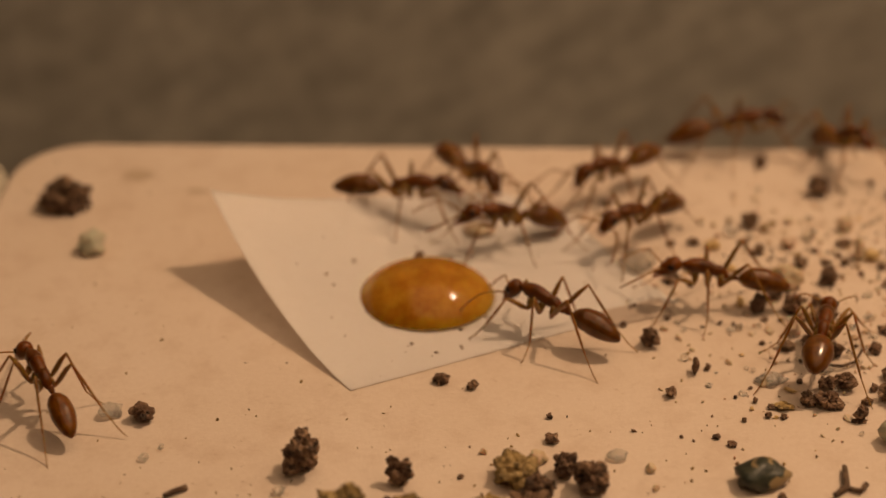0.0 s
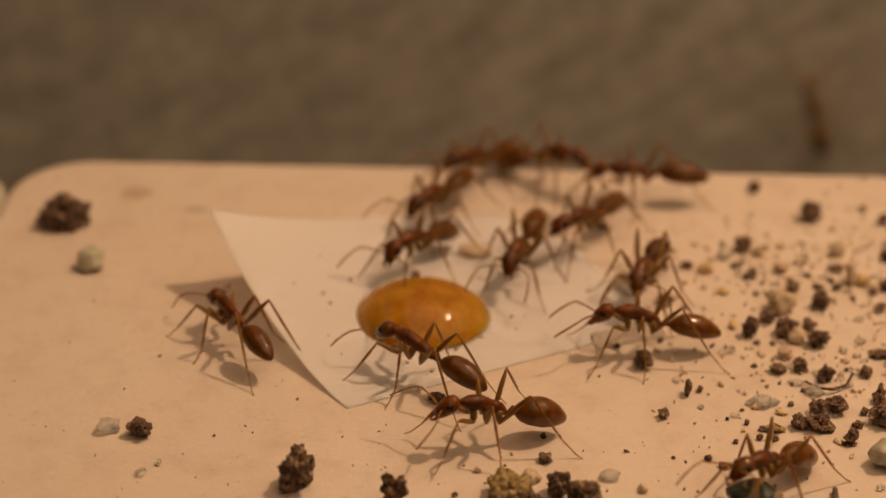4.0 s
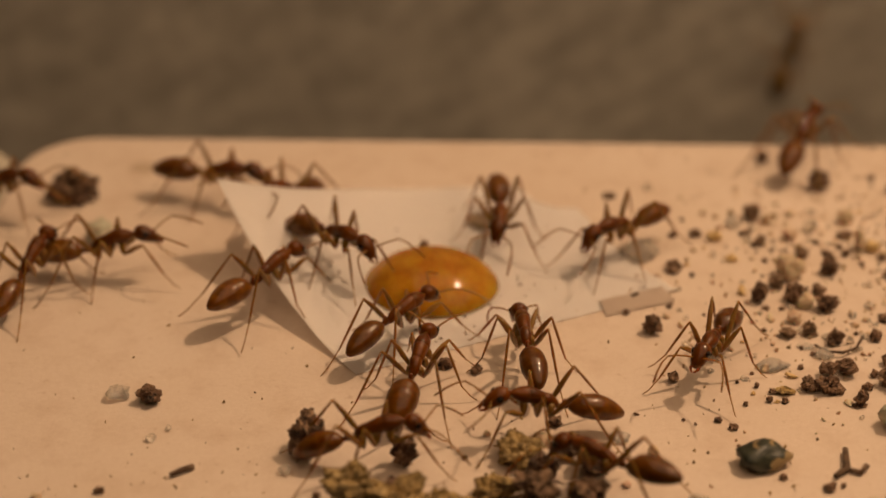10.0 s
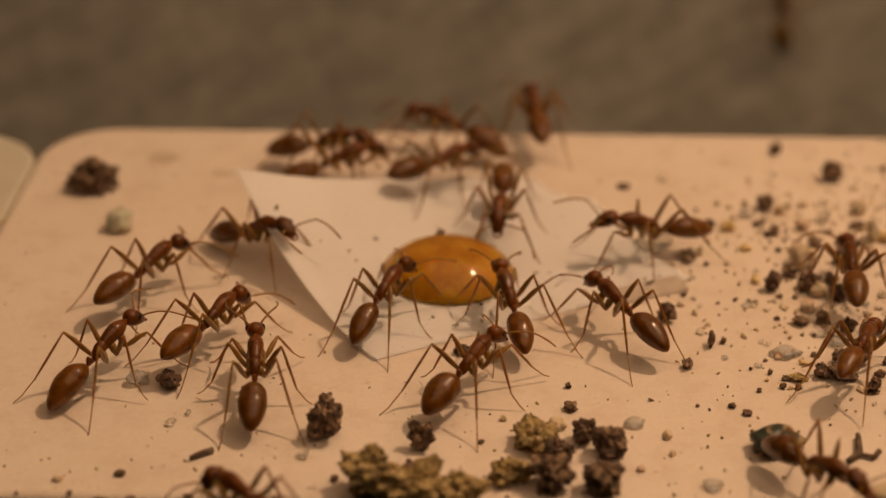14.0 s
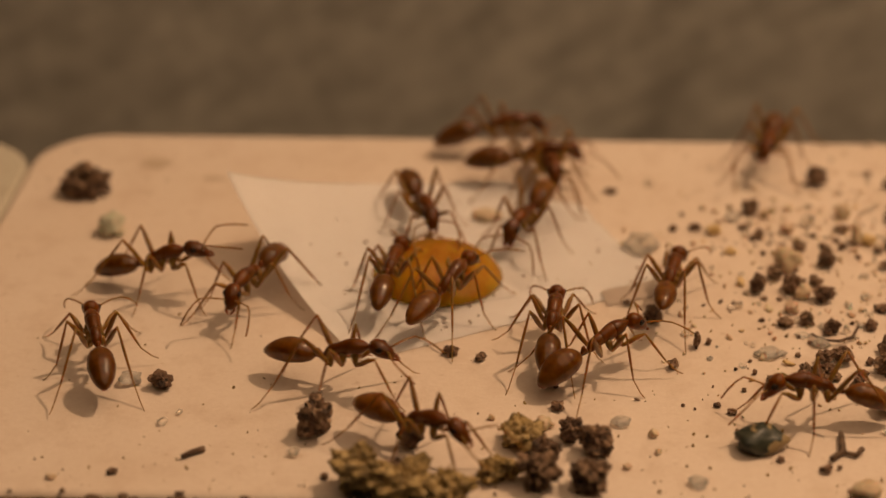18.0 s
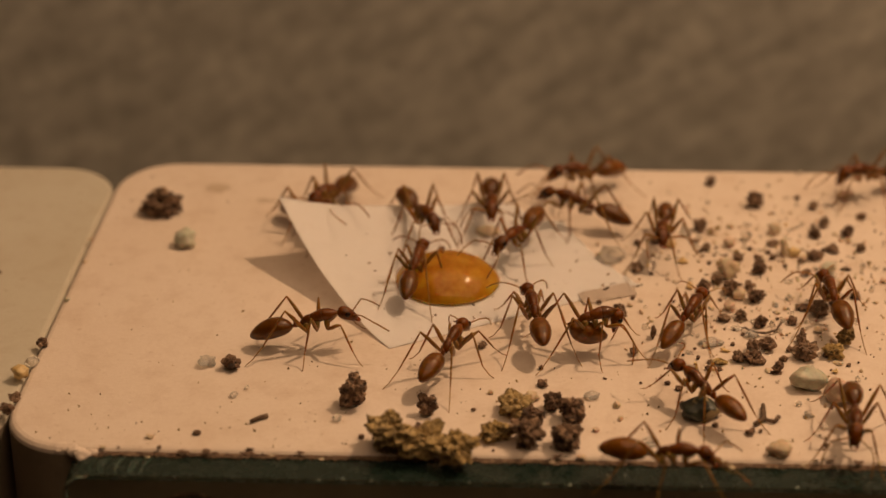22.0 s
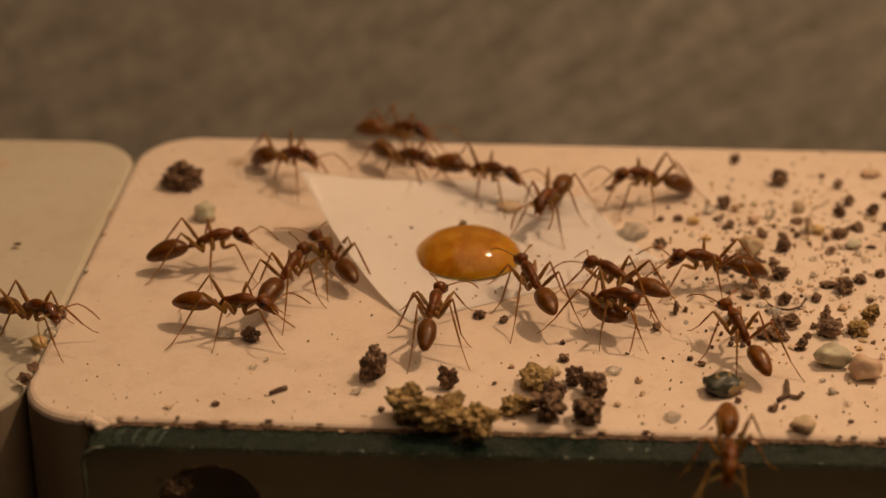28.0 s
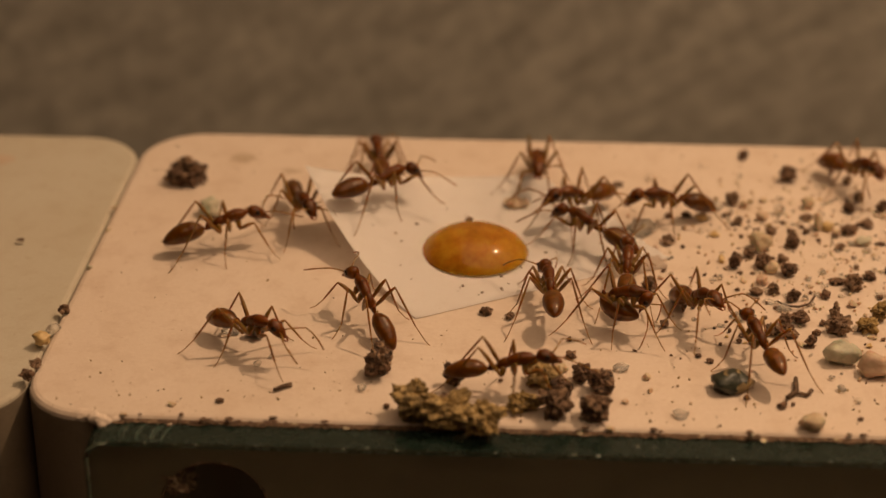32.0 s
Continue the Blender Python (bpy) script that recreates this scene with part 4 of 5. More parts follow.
grains([
    ("d", 34.09, 6.19, 0.84, 1, 1),
    ("y", 28.44, 5.2, 1.0, 1, 0.9),
    ("p", 27.54, 5.38, 1.15, 0.7, 1.6),
    ("b", 28.89, 4.02, 0.6, 1, 0.9),
    ("p", 32.36, 8.98, 0.51, 1.2, 0.6),
    ("p", 31.65, 1.06, 0.54, 1.2, 0.5),
    ("d", 28.19, -3.6, 0.94, 1.8, 0.5),
    ("d", 29.28, -4.45, 1.5, 1, 1),
    ("d", 30.82, -2.76, 1.04, 1.1, 0.8),
    ("b", 26.99, -5.94, 0.83, 1, 1),
    ("b", 27.36, -8.72, 1.02, 0.8, 1.4),
    ("p", 28.94, -7.13, 0.82, 1, 0.8),
    ("b", 27.47, -11.02, 1.86, 1.1, 0.9),
    ("o", 29.56, -10.75, 1.58, 1.1, 0.9),
    ("o", 30.77, -8.93, 1.6, 1.1, 0.9),
])
grains([
    ("p", 29.91, -11.82, 0.72, 1.4, 0.5),
    ("g", 27.19, -15.35, 2.21, 1.2, 0.8),
    ("k", 29.34, -16.99, 2.27, 1.2, 0.8),
    ("d", 25.05, -13.27, 0.79, 1, 1.2),
    ("b", 26.35, -10.09, 0.53, 1, 0.9),
    ("c", 26.68, -19.28, 0.82, 1, 0.7),
    ("c", 27.61, -20.8, 0.7, 1.2, 0.6),
    ("c", 26.11, -17.74, 0.6, 1, 0.8),
    ("b", 22.16, -21.78, 0.67, 1.1, 0.8),
    ("b", 27.53, -23.14, 0.4, 1.2, 0.6),
    ("p", 24.02, -24.32, 1.54, 1.2, 0.8),
    ("g", 19.68, -25.51, 0.62, 1, 0.8),
    ("c", 31.36, -5.53, 0.88, 1.2, 0.7),
    ("d", 32.49, -1.71, 0.86, 1, 0.9),
    ("b", 22.96, -21.51, 0.35, 1, 0.9),
])
grains([
    ("c", 14.84, -23.13, 0.93, 1.2, 0.6),
    ("b", 17.39, -15.92, 0.56, 1.2, 0.7),
    ("b", 19.69, -20.78, 0.49, 1, 0.7),
])

grain("green_stone", "dark green worn stone with ochre patches", "stone", PEBBLE_GREEN, 18.71, -19.49, 2.2, 31.4, 1.6, 0.75, 0.4, 20, 0.0, "grains on the nest")
grain("seed_speck", "dark speck sitting on the honey drop", "speck", SOIL_DARK, -1.0, 1.75, 0.55, 4.5, 1.3, 0.8, 1.0, 0, 1.70, "grains on the nest", 2)


def twig(points, radius, label, name="twig"):
    bm = bmesh.new()
    tube(bm, points, [radius * (0.8 + 0.4 * ((7 * n) % 5) / 5) for n in range(len(points))], 7)
    tagged(part(name, bm, TWIG), label, "twig")


twig([(-14.29, -21.63, 0.22), (-13.76, -21.21, 0.26), (-13.13, -20.79, 0.22)], 0.17, "short dry brown twig lying on the plaster")
twig([(23.46, -18.13, 0.25), (23.38, -19.07, 0.3), (23.30, -20.02, 0.25), (22.59, -20.76, 0.22)], 0.2, "small forked dark twig piece on the plaster")
twig([(23.30, -20.02, 0.2), (24.04, -20.34, 0.22), (24.44, -19.81, 0.3)], 0.16, "small dark twig splinter on the plaster")
twig([(23.11, -6.98, 0.25), (23.74, -7.79, 0.3), (24.67, -8.00, 0.35), (25.57, -7.38, 0.3), (26.15, -6.06, 0.25)], 0.09, "thin curved dark root fibre between the grains", "root_fibre")
twig([(12.27, -1.47, 0.25), (12.67, -1.17, 0.3)], 0.14, "tiny dark splinter on the paper edge", "splinter")

grain("soil_clod", "dark crumbly soil clod lying on the plaster", "soil clod", SOIL_DARK, 0.68, -9.75, 1.0, 33.5, 1.0, 0.8, 1.0, 0, 0.0, "grains on the nest")
focus_clod = grain("soil_clod", "dark crumbly soil clod lying on the plaster", "soil clod", SOIL_DARK, -16.55, -14.03, 1.49, 49.8, 1.0, 0.85, 1.0, 40, 0.0, "grains on the nest", 4)
grain("lodged_clod", "reddish brown soil clod lodged in the nest hole", "soil clod", SOIL_BROWN, -20.9, -24.4, 2.6, 17.2, 1.2, 0.9, 1.0, 0, -5.9, "grains on the nest", 4)
STAIN = plaster("stained_plaster", (0.52, 0.42, 0.32), (0.42, 0.32, 0.22))
for n, (x, y, z, size) in enumerate(((-21.1, 15.9, 0.0, 1.7), (-42.5, 14.9, -0.3, 1.8), (-16.6, 13.6, 0.0, 1.0), (-41.0, 6.5, -0.3, 0.8), (-26.7, 10.2, 0.0, 0.8), (-45.5, 3.0, -0.3, 0.9))):
    grain("stain", "faint brown stain dried on the plaster", "stain", STAIN, x, y, size, 5.5 + n, 1.5, 0.03, 1.0, 0, z, "stains on the plaster", 3)

cam.data.dof.focus_object = focus_clod
loose_sand()
paper_specks()
heap()
chamber()
ANTS = [ant_model()]


GROOMER = 7
# the ants that creep about under the curled paper or climb over the back edge: seconds, height lost
CROUCH = {7: ((0, 0), (18.3, 0), (19.3, -0.7), (32, -0.7)), 15: ((0, 4.3), (3.0, 4.3), (3.25, 2.8), (3.5, 0.9), (3.75, 0.3), (4.5, 0)), 19: ((0, 0), (12.4, 0), (12.9, 4.3), (14.7, 4.3), (15.3, 0)),
          32: ((0, 13), (27.9, 13), (28.25, 5), (28.5, 1), (28.75, 0)),
          1: ((0, 0), (18.5, 0), (18.75, 2.5), (19.05, 1.7), (19.4, 0), (24.2, 0), (24.7, 2.6), (26.0, 2.6), (27.0, 0), (27.6, 0.9), (28.3, 0.9), (28.8, 0)), 33: ((0, 4.3), (29.0, 4.3), (29.3, 2.0), (29.6, 0), (31.4, 0), (31.85, 4.3))}
# the ants that climb on to the raised tissue: seconds from and to
ON_PAPER = {1: (0, 2), 3: (0, 19), 17: (16, 32), 18: (9.3, 10.7)}
# seconds, x, height, heading and tilt of the ant on the wall
CLIMB = [(0, 37.6, -28.6, 100, 0), (2, 36.9, -19.5, 105, 0), (3, 36.4, -15.7, 100, 0), (3.5, 34.4, -14.0, 110, 0), (6, 28.6, -11.7, 95, 0), (7, 29.3, -10.1, 88, 0), (8, 27.3, -10.7, 150, 0), (9, 28.1, -9.7, 93, 0), (10, 30.1, -10.1, 78, 0), (11, 31.6, -8.5, 72, 0), (12, 29.8, -7.2, 95, 0), (13, 28.3, -5.8, 95, 0), (14, 27.9, -6.0, 95, 0), (16, 27.5, -1.3, 80, 0), (18, 28.6, 7.3, 85, 0), (21, 30.9, 25.3, 80, 0), (32, 35.2, 55.3, 85, 0)]


def motions():
    paths = [
        [(0, 7.2, -4.8, 148, 4), (1, 5.7, -4.7, 146, 10), (2, 6.5, -6.1, 139, 4), (3, -0.3, -6.7, 154, 6), (3.5, -1.4, -7.6, 155, 3), (6, 4.0, -9.5, 99, 5), (7, 4.7, -9.8, 82, -2), (8, 5.6, -10.5, 77, -3), (9, 5.2, -9.3, 104, 10), (10, 5.4, -10.0, 97, -1), (11, 6.7, -10.2, 103, 1), (12, 8.1, -9.6, 97, 1), (13, 9.4, -8.6, 102, 2), (14, 10.1, -7.6, 124, 3), (17, 5.0, -8.5, 99, 7), (18, 6.9, -9.5, 82, 5), (19, 9.6, -3.1, 85, 7), (20, 10.5, 1.4, 93, 4), (21, 11.6, 8.4, 109, -3), (22, 10.4, 9.4, 163, 7), (23, 10.4, 9.0, 158, 5), (24, 10.4, 9.8, 154, 8), (28, 18.7, -4.4, 187, 9), (29, 15.5, -1.6, 203, 18), (30, 15.4, -0.4, 212, 18), (31, 12.3, -0.3, 135, 0), (32, 8.6, 0.7, 143, 4)],
        [(0, -2.2, 9.2, -6, 3), (1, -0.2, 11.1, 7, 8), (2, 8.4, 15.3, -4, 7), (3, 4.8, 13.0, -117, 4), (6, -9.2, 9.9, -119, 12), (7, -8.5, 9.5, -113, 17), (8, -11.7, 8.4, -182, 10), (9, -11.8, 9.9, -117, 20), (10, -10.3, 7.8, -116, 20), (11, -14.7, 0.9, -289, -7), (12, -13.5, 1.2, -427, 6), (13, -14.2, 0.4, -435, 10), (14, -12.8, 0.8, -396, 22), (17, -20.5, -2.6, -361, 15), (18, -18.2, -2.9, -375, 18), (18.6, -15.5, 0.7, -388, 17), (18.8, -13.8, 3.0, -401, 20), (19, -8.4, 8.9, -399, 12), (20, -10.2, 9.1, -412, 14), (21, -11.8, 7.9, -382, 14), (22, -12.2, 7.6, -408, 21), (23, -15.3, 4.7, -283, -5), (24, -14.9, 5.0, -449, 13), (25, -10.0, 4.2, -416, 5), (28, -11.4, -3.1, -239, 0), (29, -14.5, -0.4, -292, 4), (30, -13.2, 0.2, -429, 8), (31, -14.0, 1.3, -424, 15), (32, -14.8, 3.6, -431, 11)],
        [(0, 2.4, 12.4, -60, 9), (1, 1.3, 14.2, -54, 4), (2, 6.1, 7.6, -63, -3), (3, 6.8, 5.1, -95, 1), (6, 3.9, 4.8, -136, 4), (7, 3.2, 5.1, -118, 9), (8, 3.7, 5.0, -93, 3), (9, 3.6, 4.9, -93, 4), (10, 3.9, 5.4, -90, 2), (11, 4.2, 5.9, -84, 2), (12, 3.1, 5.7, -95, 1), (13, 2.7, 5.7, -97, -1), (14, 2.9, 5.3, -95, 0), (17, 5.5, 4.6, -105, 1), (18, 5.4, 4.0, -113, 2), (19, 6.0, 4.6, -114, 7), (20, 5.8, 3.8, -109, 6), (21, 5.4, 4.0, -116, 7), (22, 5.3, 3.7, -118, 3), (23, 5.2, 3.3, -120, 8), (24, 6.5, 5.4, -128, 12), (25, 8.1, 3.5, -104, 6), (28, 6.2, 6.0, -112, 10), (29, 5.5, 5.7, -110, 10), (30, 5.6, 5.1, -119, 7), (31, 7.4, 2.4, -136, 17), (32, 7.8, 5.4, -137, 16)],
        [(0, 4.7, 6.2, -152, 12), (1, 2.0, 4.9, -129, 7), (2, 1.6, 4.8, -124, 4), (3, 0.7, 5.1, -112, 5), (6, -4.3, 5.7, -150, 13), (7, -8.6, 1.8, -149, 9), (8, -9.6, 2.5, -59, 3), (9, -6.1, 2.4, -59, 2), (10, -6.5, 0.1, -42, 3), (11, -6.9, 0.7, -44, 2), (12, -7.7, 2.4, -9, 8), (13, -8.0, 4.3, 72, -1), (14, -8.1, 11.1, 25, 5), (17, -9.2, -0.2, -84, 0), (18, -12.0, -4.7, -112, -3), (18.5, -15.1, -9.5, -124, 6), (19, -19.8, -16.6, -120, 11), (20, -30.9, -28.0, -106, 27), (21.5, -66.0, -27.4, -180, 5)],
        [(0, 11.8, 13.2, -140, 6), (1, 10.9, 11.9, -136, 4), (2, 10.8, 11.2, -136, 3), (3, 10.5, 10.2, -128, 8), (6, 9.8, 7.0, -128, 6), (7, 12.4, 8.5, -127, 8), (8, 12.1, 4.9, -121, 10), (9, 11.7, 3.2, -137, 9), (10, 11.7, 3.5, -138, 6), (11, 7.1, 0.9, -162, 16), (12, 10.4, 1.2, -164, 6), (13, 11.1, 1.0, -154, 9), (14, 12.4, 2.1, -164, 13), (17, 12.5, -6.4, -281, 4), (18, 14.5, -3.8, -283, -2), (19, 15.3, -2.7, -248, 7), (20, 15.8, -1.8, -241, 4), (21, 16.9, 2.3, -270, 4), (22, 17.4, 5.4, -99, 7), (23, 19.9, -6.9, -49, 20), (24, 25.3, -11.1, -42, 18), (25, 25.7, -13.5, -57, 12), (28, 11.3, -7.2, -218, 1), (29, 12.0, -7.5, -238, -3), (30, 11.9, -5.1, -274, 2), (31, 12.3, -5.0, -271, 7), (32, 11.5, -6.0, -274, 5)],
        [(0, 13.1, 6.7, -132, 8), (1, 12.4, 5.2, -138, 12), (2, 11.7, 2.9, -108, 5), (3, 12.8, 4.5, -100, 4), (6, 15.8, -0.8, -120, 14), (7, 14.6, -1.8, -131, 11), (8, 14.3, -1.7, -132, 16), (9, 15.3, -2.6, -125, 9), (10, 16.6, -10.2, -109, 7), (11, 15.2, -16.5, -116, 10), (12, 15.2, -22.0, -98, 11), (13, 19.8, -23.7, -43, 4), (14, 20.3, -24.7, -54, 10), (15.5, 58.0, -24.4, 0, 5)],
        [(0, 17.5, -1.0, 181, 8), (1, 17.2, -0.1, 188, 7), (2, 14.0, -1.1, 189, 10), (3, 14.5, -3.2, 206, 10), (6, 11.5, -5.5, 149, 13), (7, 12.7, -5.5, 128, 13), (8, 11.4, -7.6, 149, 10), (9, 9.8, -14.0, 215, 10), (10, 6.4, -17.3, 192, 12), (11, 6.4, -15.3, 125, 1), (12, 3.7, -11.8, 120, 3), (13, 3.8, -10.4, 108, 2), (14, 3.5, -7.1, 105, 12), (17, 0.3, -5.1, 70, 10), (18, 0.5, -5.2, 62, 4), (19, 0.6, -8.3, 59, 10), (20, -4.0, -13.7, 84, 3), (21, -4.7, -14.4, 73, 2), (22, 0.1, -14.1, 67, 4), (23, -2.9, -14.7, 109, 3), (24, -8.0, -17.7, 154, 6), (25, -14.0, -16.8, 23, 6), (28, -18.1, -12.9, -12, 6), (29, -24.3, -14.2, -10, 9), (30, -19.9, -10.9, 21, 8), (31, -18.9, -12.4, 2, 8), (32, -16.6, -16.4, -38, 13)],
        [(0, 23.5, -7.2, 76, -3), (1, 25.2, -2.4, 130, -5), (2, 18.1, -9.5, 211, 1), (3, 12.0, -13.5, 215, 7), (3.5, 6.1, -13.9, 220, 16), (6, -4.3, -16.0, 112, 4), (7, -2.9, -14.2, 100, 8), (8, -1.9, -12.7, 83, 17), (9, -1.0, -13.7, 81, 15), (10, -0.9, -13.4, 76, 11), (11, -1.0, -12.8, 80, 13), (12, -0.3, -12.8, 72, 21), (13, -1.0, -13.4, 90, 23), (14, 1.3, -14.7, 57, 9), (17, 7.4, -14.8, 17, 10), (18, 9.7, -12.2, 36, 9), (19, 10.6, -12.4, 17, 1), (20, 10.9, -11.5, 16, 2), (21, 10.9, -11.5, -15, 13), (22, 10.7, -11.2, 10, 5), (23, 10.7, -10.9, -15, 11), (24, 10.7, -11.7, -15, 11), (25, 10.5, -11.6, -17, 12), (28, 10.4, -11.7, -24, 11), (29, 10.5, -11.9, -26, 12), (30, 10.6, -11.8, -25, 11), (31, 10.5, -12.0, -24, 12), (32, 10.7, -11.9, -21, 9)],
        [(0, -22.2, -13.5, 123, 9), (0.5, -24.9, -13.5, 133, 15), (0.9, -32.3, -12.4, 157, 13), (4.9, -36.9, -17.4, -16, 10), (5.5, -25.3, -17.3, -23, 13), (6, -19.1, -19.1, -10, 8), (7, -14.7, -17.7, -22, 13), (8, -11.1, -21.0, -40, 10), (9, -7.9, -20.5, -15, 15), (10, -3.3, -20.6, -2, 14), (11, -1.5, -20.1, 32, -2), (12, 4.4, -19.1, 33, -2), (13, 13.7, -15.1, 34, -6), (14, 24.5, -11.7, 69, -12), (17, 24.4, -19.1, 90, -9), (18, 22.2, -16.9, 185, 7), (19, 17.7, -11.6, 110, -3), (20, 27.1, -3.3, 53, 10), (21, 22.8, -2.0, 224, 21), (22, 18.6, -8.6, 63, 2), (23, 27.4, -11.5, -96, 3), (24, 27.9, -19.2, -99, 10), (25, 27.2, -20.6, 79, -6), (26.5, 58.0, -20.6, 0, 5)],
        [(0, 20.7, 19.8, 6, 5), (0.5, 27.5, 20.1, 5, 5), (2, 58.0, 21.0, 0, 5)],
        [(0, 28.1, 17.8, -70, 23), (1, 29.4, 18.8, 52, -6), (2.5, 58.0, 19.4, 0, 5)],
        [(0, -70.0, 13.7, 0, 5), (0.1, -66.0, 13.7, 0, 5), (1.3, -29.9, 13.1, -6, 8), (2, -19.9, 14.2, -6, 9), (2.5, -1.8, 17.1, -12, 8), (3, -1.8, 17.4, -28, 12), (5.5, 22.3, 19.1, -49, 18), (7, 58.0, 19.9, 0, 5)],
        [(0, 58.0, 9.3, 180, 5), (0.5, 25.5, 10.0, 212, 13), (1, 20.9, 9.7, 206, 7), (2, 17.9, 16.3, 110, 2), (3, 14.4, 17.6, 242, 16), (6, -20.2, 17.5, 217, 13), (6.6, -27.9, 16.5, 211, 11), (8.1, -66.0, 17.6, 180, 5)],
        [(0, 62.0, 19.1, 180, 5), (0.8, 58.0, 19.1, 180, 5), (2, 28.3, 18.5, 231, 14), (3, 23.2, 15.8, 180, 2), (3.5, 15.7, 16.6, 180, 1), (6, 7.5, 12.3, 213, 7), (7, 4.6, 13.8, 197, 8), (7.5, -5.0, 15.8, 200, 9), (8, -15.4, 17.5, 195, 6), (9, -24.3, 13.7, 218, 15), (9.6, -31.3, 11.0, 226, 15), (10, -29.9, 8.5, 340, 17), (11, -22.2, 4.3, 364, 10), (12, -20.4, 4.7, 406, 3), (13, -19.7, 5.2, 395, 7), (14, -9.2, 13.7, 346, 14), (17, -7.3, 10.6, 325, 13), (18, 6.0, 13.1, 359, 7), (19, 7.3, 14.4, 305, 20), (20, 5.1, 11.9, 239, 16), (21, 1.4, 11.7, 230, 15), (22, 3.0, 9.7, 272, 7), (23, 2.6, 8.9, 253, 5), (24, 1.9, 8.1, 257, 10), (25, 0.7, 5.6, 274, 10), (28, 0.4, 10.5, 336, 3), (29, 12.2, 11.1, 334, 10), (30, 25.3, 3.9, 261, 11), (30.4, 23.0, -0.9, 255, 11), (30.7, 21.6, -5.0, 248, 10), (31, 18.6, -7.5, 227, 8), (32, 16.6, -10.8, 294, 24)],
        [(0, 62.0, -22.1, 180, 5), (1.3, 58.0, -22.1, 180, 5), (2.5, 27.0, -21.9, 200, 16), (3, 23.9, -22.3, 214, 22), (3.5, 18.8, -17.7, 190, 16), (5, 21.0, -21.3, 308, 16), (6.5, 58.0, -21.5, 360, 5)],
        [(0, -8.3, -1.6, -134, 15), (3, -8.1, 0.3, -136, 14), (3.5, -11.6, -2.9, -226, -10), (4.3, -12.3, -5.2, -245, 2), (5.5, -11.2, -4.8, -277, 4), (6, -9.9, -4.6, -286, 13), (7, -11.0, -4.3, -278, 8), (8, -9.1, -8.8, -331, 2), (9, -5.9, -9.3, -363, 11), (10, -2.1, -7.8, -311, -1), (11, -1.6, -7.3, -295, 7), (12, -2.9, -6.5, -297, 10), (13, -3.8, -7.2, -286, 5), (14, -4.1, -6.5, -295, 7), (17, -3.6, -2.9, -280, -2), (18, -3.2, -3.1, -281, -3), (19, -3.1, -1.9, -268, -3), (20, -3.7, -3.3, -279, -1), (21, -3.4, -2.2, -283, 1), (22, -2.9, -1.4, -281, 0), (23, -3.1, -5.3, -312, -1), (24, -1.0, -12.0, -334, 3), (25, -0.2, -12.3, -288, 3), (28, -2.8, -12.9, -278, 1), (29, -6.5, -14.3, -234, 8), (30, -7.7, -13.3, -249, 1), (31, -8.2, -12.3, -243, 17), (32, -8.2, -12.2, -241, 19)],
        [(0, -70.0, 2.8, 0, 5), (4.1, -66.0, 2.8, 0, 5), (5.3, -28.4, 3.3, 38, 9), (6, -25.5, 4.8, 42, 6), (7, -25.4, 2.7, 47, 5), (8, -23.0, 0.5, -9, 12), (9, -19.8, 1.0, 17, 8), (10, -21.3, 0.1, -2, 14), (11, -17.8, -4.7, 12, 9), (12, -17.0, -3.8, 34, 9), (13, -15.7, -5.6, 2, 11), (14, -19.0, -3.9, 56, 7), (17, -18.2, -8.6, 49, 2), (18, -5.9, -13.9, -18, 12), (19, 1.9, -13.9, 64, 1), (20, 5.6, -10.4, 86, 13), (21, 6.4, -9.2, 89, 7), (22, 6.5, -8.7, 100, 4), (23, 5.4, -7.5, 111, 6), (24, 4.2, -7.9, 116, 4), (25, 5.3, -7.1, 110, 6), (28, 4.7, -8.2, 111, 4), (29, 4.4, -8.0, 112, 5), (30, 4.2, -8.4, 114, 3), (31, 4.3, -9.0, 110, 4), (32, 5.5, -9.3, 96, 0)],
        [(0, -70.0, 0.7, 0, 5), (4, -66.0, 0.7, 0, 5), (5.2, -19.5, 1.5, 79, -5), (6, -16.0, 7.6, 98, 12), (6.5, -19.5, 15.1, 107, 4), (7, -28.0, 13.7, 233, 16), (7.6, -31.0, 10.1, 226, 16), (8.3, -27.2, 7.1, 337, 10), (9, -20.0, 8.8, 413, -3), (10, -15.2, 10.4, 343, 8), (11, -7.1, 8.7, 317, 17), (12, -6.6, 9.3, 314, 16), (13, -4.5, 9.6, 317, 19), (14, -1.0, 11.2, 404, -4), (17, -2.4, 5.5, 277, 5), (18, -1.6, 5.2, 287, 4), (19, -0.9, 7.5, 304, 10), (20, -2.5, 5.1, 279, 12), (21, -3.1, 5.6, 280, 3), (22, -2.8, 6.4, 295, 6), (23, -6.8, 2.4, 255, 7), (24, -13.7, -4.7, 249, 4), (25, -12.0, -7.8, 347, 13), (28, -14.2, -7.6, 430, 6), (29, -13.2, -7.7, 412, 10), (30, -9.9, -6.3, 410, 10), (31, -9.6, -2.5, 427, 9), (32, -7.9, 3.3, 398, 1)],
